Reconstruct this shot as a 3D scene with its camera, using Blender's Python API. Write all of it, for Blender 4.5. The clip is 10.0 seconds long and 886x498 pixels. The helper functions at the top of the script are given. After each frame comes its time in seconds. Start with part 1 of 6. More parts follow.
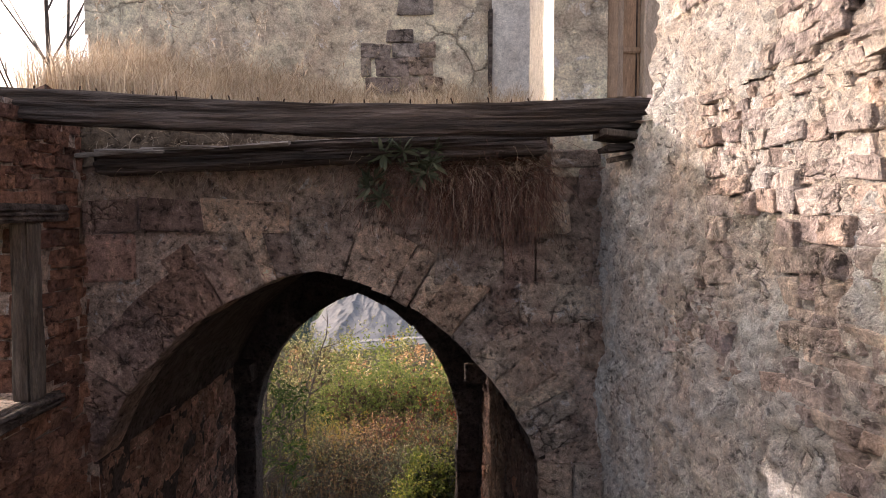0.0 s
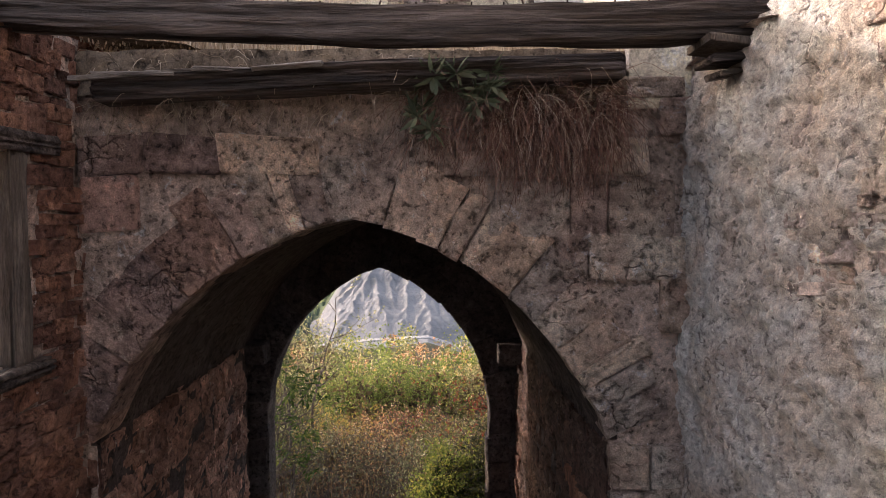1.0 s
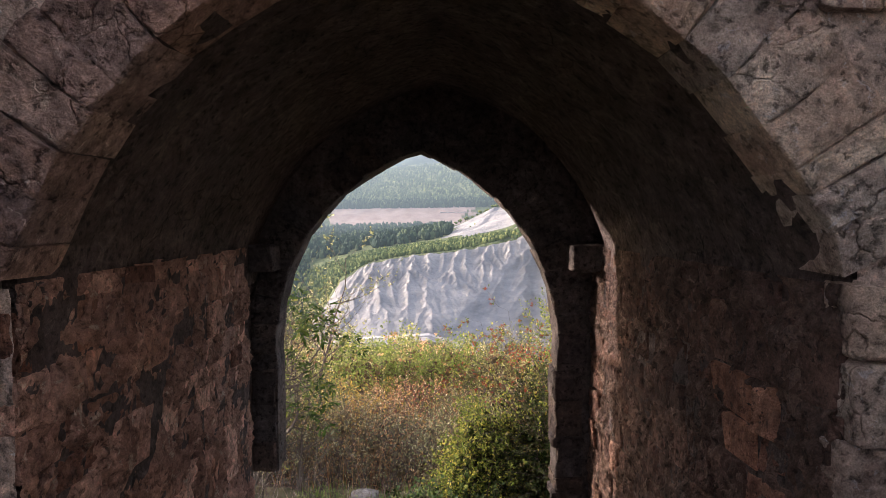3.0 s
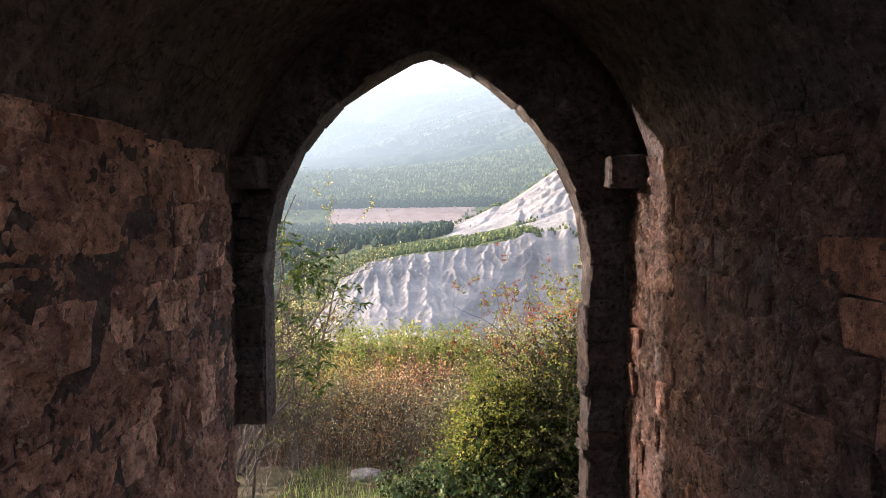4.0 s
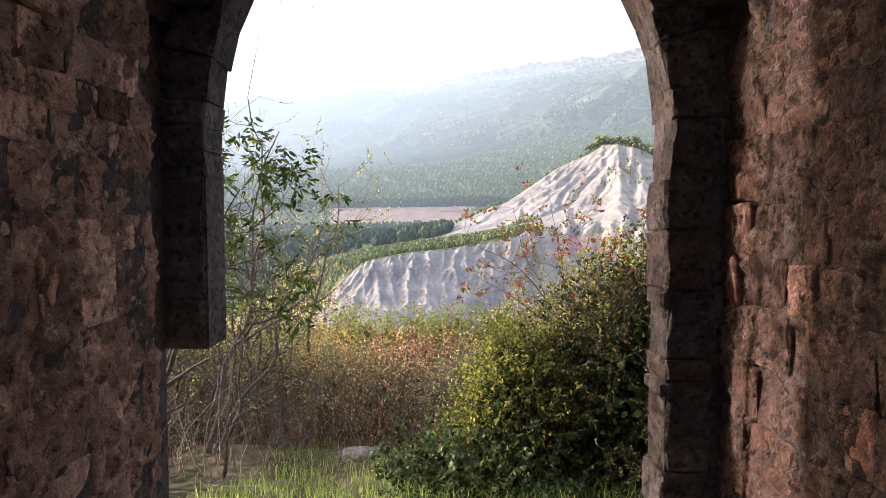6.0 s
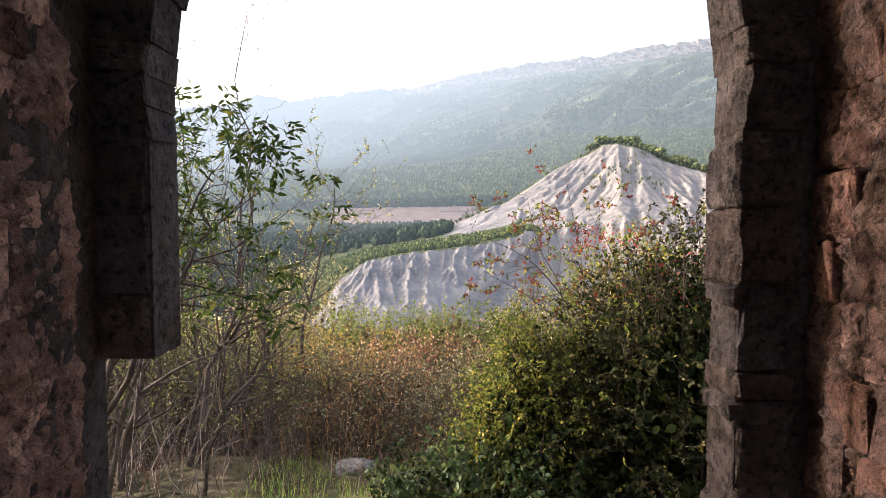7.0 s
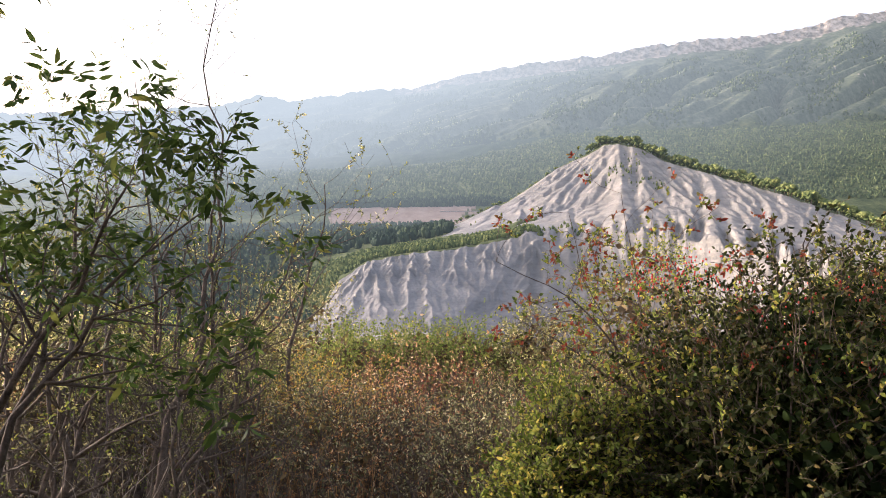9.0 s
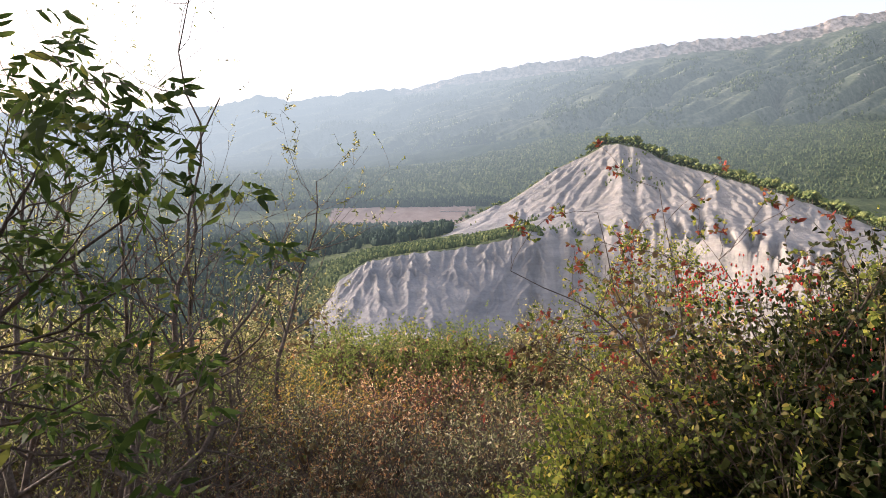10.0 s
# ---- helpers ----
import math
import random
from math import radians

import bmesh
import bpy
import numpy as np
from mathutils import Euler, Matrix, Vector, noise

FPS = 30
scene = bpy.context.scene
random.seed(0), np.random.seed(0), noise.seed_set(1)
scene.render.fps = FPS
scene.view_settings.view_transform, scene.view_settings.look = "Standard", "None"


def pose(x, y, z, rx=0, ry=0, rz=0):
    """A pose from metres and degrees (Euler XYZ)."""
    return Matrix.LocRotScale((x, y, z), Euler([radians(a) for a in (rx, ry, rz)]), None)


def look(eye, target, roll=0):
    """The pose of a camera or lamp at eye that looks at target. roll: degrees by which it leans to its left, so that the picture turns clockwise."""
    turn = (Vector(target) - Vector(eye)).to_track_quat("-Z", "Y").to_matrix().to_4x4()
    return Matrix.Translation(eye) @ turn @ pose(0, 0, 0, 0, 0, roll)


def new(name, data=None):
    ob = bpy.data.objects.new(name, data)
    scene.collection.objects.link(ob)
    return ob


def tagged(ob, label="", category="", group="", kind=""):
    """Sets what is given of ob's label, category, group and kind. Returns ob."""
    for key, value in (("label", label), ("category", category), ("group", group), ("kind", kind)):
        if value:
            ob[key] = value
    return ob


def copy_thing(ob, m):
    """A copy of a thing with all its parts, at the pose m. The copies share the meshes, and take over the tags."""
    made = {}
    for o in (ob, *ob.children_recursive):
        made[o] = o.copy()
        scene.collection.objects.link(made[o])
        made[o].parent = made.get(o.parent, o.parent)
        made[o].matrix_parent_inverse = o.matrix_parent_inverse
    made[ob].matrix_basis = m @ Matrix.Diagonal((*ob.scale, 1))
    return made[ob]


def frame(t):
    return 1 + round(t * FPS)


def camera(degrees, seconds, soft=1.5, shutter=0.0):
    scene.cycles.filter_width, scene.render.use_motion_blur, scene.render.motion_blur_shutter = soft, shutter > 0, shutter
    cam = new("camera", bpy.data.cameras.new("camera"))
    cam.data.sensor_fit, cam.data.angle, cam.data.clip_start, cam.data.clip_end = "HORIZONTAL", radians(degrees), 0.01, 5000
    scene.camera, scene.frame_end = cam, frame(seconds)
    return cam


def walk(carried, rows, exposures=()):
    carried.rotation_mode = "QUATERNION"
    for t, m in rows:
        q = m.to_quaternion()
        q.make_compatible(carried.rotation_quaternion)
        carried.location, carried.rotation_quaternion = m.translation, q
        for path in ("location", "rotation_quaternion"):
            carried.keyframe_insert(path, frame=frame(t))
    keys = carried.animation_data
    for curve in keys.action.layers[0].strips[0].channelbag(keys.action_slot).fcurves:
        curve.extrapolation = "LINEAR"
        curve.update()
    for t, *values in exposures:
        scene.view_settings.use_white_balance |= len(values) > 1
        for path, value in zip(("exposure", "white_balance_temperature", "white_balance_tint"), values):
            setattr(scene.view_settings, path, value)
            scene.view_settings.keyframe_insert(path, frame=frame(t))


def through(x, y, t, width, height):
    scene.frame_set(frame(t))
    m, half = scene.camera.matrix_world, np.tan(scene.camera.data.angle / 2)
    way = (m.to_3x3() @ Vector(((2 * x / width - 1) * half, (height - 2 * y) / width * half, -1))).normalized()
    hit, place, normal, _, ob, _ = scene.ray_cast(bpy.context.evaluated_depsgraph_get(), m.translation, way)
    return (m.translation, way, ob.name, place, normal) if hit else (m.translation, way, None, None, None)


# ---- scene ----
# ---- camera ----
cam = camera(70.0, 10.0, soft=0.5)
PITCH = -3.0
PATH = [
    (0.0, 0.0, 0.0, 5.6),
    (0.5, -0.184, 0.329, 5.407),
    (1.0, -0.372, 0.691, 5.198),
    (1.5, -0.534, 1.042, 4.935),
    (2.0, -0.692, 1.458, 4.538),
    (2.5, -0.818, 1.859, 4.256),
    (3.0, -0.916, 2.291, 3.945),
    (3.5, -0.996, 2.695, 3.562),
    (4.0, -1.036, 3.115, 3.195),
    (4.5, -1.066, 3.509, 2.871),
    (5.0, -1.103, 3.903, 2.648),
    (5.5, -1.131, 4.283, 2.403),
    (6.0, -1.141, 4.685, 2.209),
    (6.5, -1.154, 5.086, 2.113),
    (7.0, -1.185, 5.494, 2.086),
    (7.5, -1.23, 5.89, 2.1),
    (8.0, -1.259, 6.321, 2.175),
    (8.5, -1.274, 6.706, 2.253),
    (9.0, -1.298, 7.126, 2.281),
    (9.5, -1.313, 7.524, 2.289),
    (10.0, -1.316, 7.96, 2.28),
]
EXPOSURES = [(t, s, 6350, 20) for t, s in ((0.0, 1.32), (1.0, 1.75), (2.0, 2.08), (3.0, 2.15), (4.5, 2.28), (5.5, 2.18), (7.0, 1.88), (8.0, 1.74), (9.0, 1.6), (10.0, 1.48))]
walk(cam, [(t, pose(x, y, z, 90 + PITCH, 0, 0)) for t, x, y, z in PATH], EXPOSURES)

# ---- light: a low sun from the left and ahead, under a clear hazy sky ----
SUN_FROM = Vector((-2.4, 0.95, 0.5)).normalized()
world = bpy.data.worlds.new("sky")
scene.world = world
world.use_nodes = True
wn = world.node_tree.nodes
sky = wn.new("ShaderNodeTexSky")
sky.sky_type = "NISHITA"
sky.sun_disc = False
sky.sun_elevation = math.asin(SUN_FROM.z)
sky.sun_rotation = math.atan2(SUN_FROM.x, SUN_FROM.y)
sky.air_density, sky.dust_density, sky.ozone_density = 0.7, 8.0, 0.6
wn["Background"].inputs["Strength"].default_value = 0.15
veil = wn.new("ShaderNodeMix")  # thin bright haze over the whole sky
veil.data_type, veil.blend_type = "RGBA", "ADD"
veil.inputs[0].default_value = 1.0
veil.inputs[7].default_value = (1.4, 1.4, 1.42, 1)
world.node_tree.links.new(sky.outputs["Color"], veil.inputs[6])
world.node_tree.links.new(veil.outputs[2], wn["Background"].inputs["Color"])
sun_data = bpy.data.lights.new("sun", "SUN")
sun_data.energy, sun_data.angle, sun_data.color = 2.2, radians(0.6), (1.0, 0.88, 0.78)
sun = new("sun", sun_data)
sun.matrix_world = look(Vector((-40, 20, 30)), Vector((-40, 20, 30)) - SUN_FROM)

# ---- materials ----
def node_mat(name):
    m = bpy.data.materials.new(name)
    m.use_nodes = True
    nt = m.node_tree
    return m, nt, nt.nodes["Principled BSDF"], nt.nodes["Material Output"]


def ramp_node(nt, stops):
    r = nt.nodes.new("ShaderNodeValToRGB")
    els = r.color_ramp.elements
    while len(els) < len(stops):
        els.new(0.5)
    for e, (p, c) in zip(els, stops):
        e.position, e.color = p, (*c, 1)
    return r


def noise_node(nt, scale, detail=6, rough=0.6, stretch=None, distortion=0.0):
    pos = nt.nodes.new("ShaderNodeNewGeometry").outputs["Position"]
    if stretch:
        mp = nt.nodes.new("ShaderNodeMapping")
        mp.inputs["Scale"].default_value = stretch
        nt.links.new(pos, mp.inputs["Vector"])
        pos = mp.outputs["Vector"]
    n = nt.nodes.new("ShaderNodeTexNoise")
    n.inputs["Scale"].default_value = scale
    n.inputs["Detail"].default_value = detail
    n.inputs["Roughness"].default_value = rough
    n.inputs["Distortion"].default_value = distortion
    nt.links.new(pos, n.inputs["Vector"])
    return n.outputs["Fac"]


def mix_col(nt, a, b, fac, mode="MIX"):
    m = nt.nodes.new("ShaderNodeMix")
    m.data_type, m.blend_type = "RGBA", mode
    for sock, v in ((m.inputs[0], fac), (m.inputs[6], a), (m.inputs[7], b)):
        if hasattr(v, "is_linked"):
            nt.links.new(v, sock)
        else:
            sock.default_value = v if isinstance(v, (int, float)) else (*v, 1)
    return m.outputs[2]


def surface(name, low, high, stain, big=1.2, fine=28.0, bump=0.6, dist=0.02, rough=0.92, vary=0.0, island=False, stretch=None, worn=0.6, fleck=0.0, crack=0.0, salt=0.55, mottle=0.8, pits=1.0):
    """A weathered mineral or wooden surface: two tones in broad patches, stains, fine grain in colour and relief."""
    m, nt, bs, out = node_mat(name)
    broad = noise_node(nt, big, 6, 0.68, stretch, 0.4)
    lumps = noise_node(nt, big * 4.0, 5, 0.6, stretch)
    spots = noise_node(nt, big * 1.9, 9, 0.72, stretch, 1.2)
    grain = noise_node(nt, fine, 10, 0.78, stretch)
    grit = noise_node(nt, fine * 4.5, 3, 0.6, stretch)
    c = ramp_node(nt, [(0.36, low), (0.64, high)])
    nt.links.new(broad, c.inputs["Fac"])
    mask = ramp_node(nt, [(0.54, (0, 0, 0)), (0.7, (worn, worn, worn))])
    nt.links.new(spots, mask.inputs["Fac"])
    col = mix_col(nt, c.outputs["Color"], stain, mask.outputs["Color"])
    if fleck:
        # pale mortar smears and lichen with hard edges
        pale = tuple(min(0.8, v * 1.5 + 0.04) for v in high)
        edge = ramp_node(nt, [(0.585, (0, 0, 0)), (0.625, (fleck, fleck, fleck))])
        nt.links.new(noise_node(nt, big * 3.3, 10, 0.74, stretch, 0.6), edge.inputs["Fac"])
        col = mix_col(nt, col, pale, edge.outputs["Color"])
    g = ramp_node(nt, [(p, (1 + (v - 1) * salt,) * 3) for p, v in ((0.37, 0.36), (0.44, 0.86), (0.56, 1.06), (0.64, 1.42))])
    nt.links.new(grain, g.inputs["Fac"])
    col = mix_col(nt, col, g.outputs["Color"], 1.0, "MULTIPLY")
    g2 = ramp_node(nt, [(p, (1 + (v - 1) * salt,) * 3) for p, v in ((0.36, 0.62), (0.5, 1.0), (0.64, 1.35))])
    nt.links.new(grit, g2.inputs["Fac"])
    col = mix_col(nt, col, g2.outputs["Color"], 1.0, "MULTIPLY")
    dapple = noise_node(nt, fine * 0.34, 9, 0.7, stretch, 0.1)
    g3 = ramp_node(nt, [(p, (1 + (v - 1) * mottle,) * 3) for p, v in ((0.36, 0.42), (0.46, 0.88), (0.55, 1.06), (0.66, 1.5))])
    nt.links.new(dapple, g3.inputs["Fac"])
    col = mix_col(nt, col, g3.outputs["Color"], 1.0, "MULTIPLY")
    # pits: hollows in relief, with their shade also darkened into the colour
    holes = ramp_node(nt, [(0.36, (0, 0, 0)), (0.43, (0.75, 0.75, 0.75)), (0.6, (1, 1, 1))])
    nt.links.new(noise_node(nt, fine * 0.75, 5, 0.62, stretch, 0.15), holes.inputs["Fac"])
    col = mix_col(nt, col, mix_col(nt, (1 - 0.62 * pits,) * 3, (1.06,) * 3, holes.outputs["Color"]), 1.0, "MULTIPLY")
    if vary:
        if island:
            rnd = nt.nodes.new("ShaderNodeNewGeometry").outputs["Random Per Island"]
        else:
            rnd = nt.nodes.new("ShaderNodeObjectInfo").outputs["Random"]
        lo, hi = 1 - vary, 1 + vary
        v = ramp_node(nt, [(0.0, (lo, lo * 0.97, lo)), (0.22, (1.05, 0.9, 0.8)), (0.42, (0.95, 0.95, 0.97)), (0.6, (lo * 1.1, lo * 1.0, lo * 1.0)), (0.8, (hi * 0.9, hi * 0.86, hi * 0.82)), (1.0, (hi, hi * 0.95, hi * 0.88))])
        nt.links.new(rnd, v.inputs["Fac"])
        col = mix_col(nt, col, v.outputs["Color"], 1.0, "MULTIPLY")
    split = None
    if crack:
        # broken joints and cracks, in places only
        geo = nt.nodes.new("ShaderNodeNewGeometry").outputs["Position"]
        warp = nt.nodes.new("ShaderNodeTexNoise")
        warp.inputs["Scale"].default_value, warp.inputs["Detail"].default_value = crack * 1.3, 4
        nt.links.new(geo, warp.inputs["Vector"])
        bent = nt.nodes.new("ShaderNodeVectorMath")
        bent.operation = "MULTIPLY_ADD"
        nt.links.new(warp.outputs["Color"], bent.inputs[0])
        bent.inputs[1].default_value = (0.9 / crack,) * 3
        nt.links.new(geo, bent.inputs[2])
        cell = nt.nodes.new("ShaderNodeTexVoronoi")
        cell.feature = "DISTANCE_TO_EDGE"
        cell.inputs["Scale"].default_value = crack
        nt.links.new(bent.outputs[0], cell.inputs["Vector"])
        line = ramp_node(nt, [(0.0, (0.3, 0.28, 0.28)), (0.018, (0.7, 0.68, 0.67)), (0.04, (1, 1, 1))])
        nt.links.new(cell.outputs["Distance"], line.inputs["Fac"])
        where = ramp_node(nt, [(0.53, (0, 0, 0)), (0.62, (0.9, 0.9, 0.9))])
        nt.links.new(noise_node(nt, crack * 0.4, 5), where.inputs["Fac"])
        split = mix_col(nt, (1, 1, 1), line.outputs["Color"], where.outputs["Color"])
        col = mix_col(nt, col, split, 1.0, "MULTIPLY")
    nt.links.new(col, bs.inputs["Base Color"])
    bs.inputs["Roughness"].default_value = rough
    bs.inputs["Specular IOR Level"].default_value = 0.25
    height = split
    for src, k in ((lumps, 1.0), (spots, 0.8), (dapple, 1.0), (holes.outputs["Color"], 0.7 * pits), (grain, 0.7), (grit, 0.22)):
        h = nt.nodes.new("ShaderNodeMath")
        h.operation = "MULTIPLY_ADD"
        nt.links.new(src, h.inputs[0])
        h.inputs[1].default_value = k
        if height is None:
            h.inputs[2].default_value = 0.0
        else:
            nt.links.new(height, h.inputs[2])
        height = h.outputs[0]
    b = nt.nodes.new("ShaderNodeBump")
    b.inputs["Strength"].default_value, b.inputs["Distance"].default_value = bump, dist
    nt.links.new(height, b.inputs["Height"])
    nt.links.new(b.outputs["Normal"], bs.inputs["Normal"])
    return m


def leafy(name, stops, through=0.5, gloss=0.12):
    """Leaves: colour by leaf, light passing through them."""
    m, nt, bs, out = node_mat(name)
    rnd = nt.nodes.new("ShaderNodeNewGeometry").outputs["Random Per Island"]
    r = ramp_node(nt, stops)
    nt.links.new(rnd, r.inputs["Fac"])
    tr = nt.nodes.new("ShaderNodeBsdfTranslucent")
    nt.links.new(r.outputs["Color"], tr.inputs["Color"])
    nt.links.new(r.outputs["Color"], bs.inputs["Base Color"])
    bs.inputs["Roughness"].default_value = 0.65
    bs.inputs["Specular IOR Level"].default_value = gloss
    mx = nt.nodes.new("ShaderNodeMixShader")
    mx.inputs[0].default_value = through
    nt.links.new(bs.outputs[0], mx.inputs[1])
    nt.links.new(tr.outputs[0], mx.inputs[2])
    nt.links.new(mx.outputs[0], out.inputs["Surface"])
    return m


M_ASHLAR = surface("grey_brown_sandstone", (0.485, 0.371, 0.305), (0.790, 0.708, 0.589), (0.297, 0.229, 0.193), 2.6, 24, 1.0, 0.07, vary=0.34, fleck=0.75, crack=4.0)
# gate ring, jambs and imposts, much darker than the wall stone
M_GATE = surface("dark_gate_stone", (0.067, 0.056, 0.052), (0.122, 0.104, 0.097), (0.043, 0.036, 0.034), 2.0, 30, 1.0, 0.03, vary=0.3)
M_DARKSTONE = surface("dark_purple_grey_stone", (0.271, 0.198, 0.176), (0.564, 0.423, 0.362), (0.168, 0.126, 0.113), 2.6, 24, 1.0, 0.07, vary=0.34, fleck=0.7, crack=4.0)
M_TANSTONE = surface("tan_sandstone", (0.458, 0.342, 0.276), (0.748, 0.603, 0.497), (0.267, 0.204, 0.173), 2.6, 24, 1.0, 0.07, vary=0.34, fleck=0.6, crack=4.0)
M_PASSMORTAR = surface("red_brown_crumbling_mortar", (0.282, 0.153, 0.113), (0.686, 0.408, 0.302), (0.151, 0.087, 0.068), 3.0, 26, 1.0, 0.08, fleck=0.65, crack=8.0)
# for the right passage wall, its dimness put into mortar and stone colour
M_SHADEMORTAR = surface("shaded_red_crumbling_mortar", (0.092, 0.058, 0.045), (0.231, 0.150, 0.116), (0.054, 0.036, 0.031), 3.0, 26, 1.0, 0.08, fleck=0.6, crack=8.0)
M_SHADESTONE = surface("shaded_red_passage_stone", (0.095, 0.058, 0.045), (0.209, 0.128, 0.101), (0.055, 0.036, 0.031), 2.6, 28, 1.0, 0.06, vary=0.36, fleck=0.5, crack=4.5)
M_MORTAR = surface("earthy_mortar", (0.428, 0.321, 0.257), (0.813, 0.639, 0.528), (0.248, 0.194, 0.162), 2.2, 32, 1.0, 0.05, fleck=0.75, crack=9.0)
# vault stone, much darker than the passage walls below it
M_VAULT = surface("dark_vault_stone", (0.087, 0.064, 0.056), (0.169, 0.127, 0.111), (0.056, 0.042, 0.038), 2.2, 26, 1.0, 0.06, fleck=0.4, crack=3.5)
M_PASSAGE = surface("brown_passage_stone", (0.382, 0.234, 0.186), (0.804, 0.526, 0.415), (0.169, 0.106, 0.086), 2.4, 26, 1.0, 0.06, vary=0.34, fleck=0.5, crack=4.5)
M_REDSTONE = surface("reddish_rubble_stone", (0.220, 0.116, 0.084), (0.404, 0.226, 0.160), (0.127, 0.078, 0.061), 2.6, 28, 1.0, 0.06, vary=0.36, fleck=0.45, crack=4.5)
M_PLASTER = surface("grey_lime_plaster", (0.731, 0.619, 0.519), (0.850, 0.850, 0.816), (0.495, 0.386, 0.315), 1.7, 34, 1.0, 0.06, crack=5.0, fleck=0.55, worn=0.8, mottle=0.45, pits=0.8)
M_RUBBLE = surface("pale_rubble_stone", (0.515, 0.448, 0.399), (0.767, 0.698, 0.641), (0.362, 0.290, 0.248), 3.0, 18, 1.0, 0.05, vary=0.22, crack=6.0, salt=0.5)
M_FACADE = surface("stained_cream_plaster", (0.470, 0.383, 0.294), (0.850, 0.805, 0.612), (0.270, 0.221, 0.181), 1.4, 12, 0.9, 0.03, worn=0.9, fleck=0.6, crack=1.6, mottle=0.5, pits=0.5)
M_GREYSTONE = surface("grey_bare_masonry", (0.300, 0.268, 0.238), (0.510, 0.450, 0.392), (0.180, 0.160, 0.140), 3.0, 20, 1.0, 0.05, vary=0.25)
M_WHITEWASH = surface("flaking_whitewash", (0.62, 0.57, 0.50), (0.74, 0.70, 0.63), (0.50, 0.44, 0.37), 1.6, 24, 0.5, 0.015, mottle=0.3, pits=0.15)
M_OLDWOOD = surface("dark_weathered_oak", (0.045, 0.036, 0.032), (0.23, 0.185, 0.16), (0.02, 0.017, 0.016), 2.2, 9, 1.0, 0.06, stretch=(0.16, 4.5, 4.5), worn=0.85, pits=0.3)
M_GREYWOOD = surface("silvery_weathered_wood", (0.25, 0.22, 0.19), (0.45, 0.41, 0.37), (0.14, 0.12, 0.10), 2.0, 16, 1.0, 0.02, stretch=(0.35, 3.5, 3.5), pits=0.3)
M_POST = surface("grey_brown_post_wood", (0.10, 0.08, 0.066), (0.2, 0.165, 0.135), (0.06, 0.05, 0.042), 2.0, 16, 1.0, 0.02, stretch=(3.5, 3.5, 0.35), pits=0.3)
M_PAINTWOOD = surface("faded_tan_window_paint", (0.42, 0.29, 0.19), (0.52, 0.38, 0.26), (0.34, 0.23, 0.15), 3.0, 30, 0.4, 0.008, rough=0.7, stretch=(3, 3, 0.5), mottle=0.3, pits=0.15)
M_PALEWOOD = surface("bleached_frame_wood", (0.5, 0.40, 0.30), (0.62, 0.52, 0.41), (0.4, 0.31, 0.23), 3.0, 30, 0.5, 0.01, rough=0.75, stretch=(3, 3, 0.5), mottle=0.3, pits=0.15)
M_BARK = surface("brown_grey_bark", (0.070, 0.056, 0.045), (0.140, 0.112, 0.091), (0.042, 0.035, 0.028), 6, 60, 0.8, 0.01, pits=0.3)
M_PALEBARK = surface("pale_grey_bark", (0.22, 0.19, 0.15), (0.36, 0.31, 0.25), (0.14, 0.115, 0.09), 6, 60, 0.6, 0.01, pits=0.3)
M_SOIL = surface("dry_soil", (0.16, 0.12, 0.085), (0.26, 0.20, 0.14), (0.10, 0.08, 0.055), 1.5, 20, 0.9, 0.04)
M_ROCK = surface("grey_field_stone", (0.2, 0.18, 0.16), (0.3, 0.28, 0.25), (0.14, 0.125, 0.105), 3, 30, 0.8, 0.02)
M_IRON = surface("rusty_iron", (0.05, 0.035, 0.028), (0.09, 0.06, 0.045), (0.03, 0.024, 0.02), 20, 80, 0.5, 0.004, rough=0.8, pits=0.3)
M_CONCRETE = surface("pale_concrete", (0.294, 0.294, 0.287), (0.385, 0.378, 0.364), (0.252, 0.245, 0.238), 0.2, 2, 0.2, 0.05, pits=0.3)

M_STRAW = leafy("dry_straw_grass", [(0.0, (0.36, 0.27, 0.18)), (0.4, (0.58, 0.47, 0.34)), (0.8, (0.74, 0.64, 0.50)), (1.0, (0.28, 0.2, 0.13))], 0.35, 0.2)
M_DRYGRASS = leafy("brown_dead_grass", [(0.0, (0.07, 0.036, 0.028)), (0.55, (0.2, 0.1, 0.072)), (0.85, (0.34, 0.22, 0.16)), (1.0, (0.6, 0.5, 0.4))], 0.2, 0.2)
M_RUSTGRASS = leafy("rust_and_straw_stems", [(0.0, (0.14, 0.075, 0.04)), (0.35, (0.36, 0.18, 0.075)), (0.7, (0.52, 0.31, 0.13)), (1.0, (0.6, 0.5, 0.34))], 0.35, 0.2)
M_MULLEIN = leafy("grey_green_felted_leaf", [(0.0, (0.07, 0.085, 0.05)), (0.6, (0.14, 0.165, 0.1)), (1.0, (0.22, 0.24, 0.16))], 0.3, 0.2)
M_GREENGRASS = leafy("green_grass", [(0.0, (0.117, 0.195, 0.039)), (0.5, (0.221, 0.338, 0.065)), (1.0, (0.416, 0.429, 0.156))], 0.5, 0.25)
M_ELDERLEAF = leafy("fresh_green_leaf", [(0.0, (0.028, 0.051, 0.012)), (0.5, (0.056, 0.094, 0.021)), (0.85, (0.103, 0.150, 0.035)), (1.0, (0.187, 0.187, 0.044))], 0.35)
M_BUSHLEAF = leafy("yellow_green_bush_leaf", [(0.0, (0.052, 0.077, 0.017)), (0.4, (0.137, 0.181, 0.034)), (0.8, (0.343, 0.361, 0.069)), (1.0, (0.583, 0.463, 0.102))], 0.5)
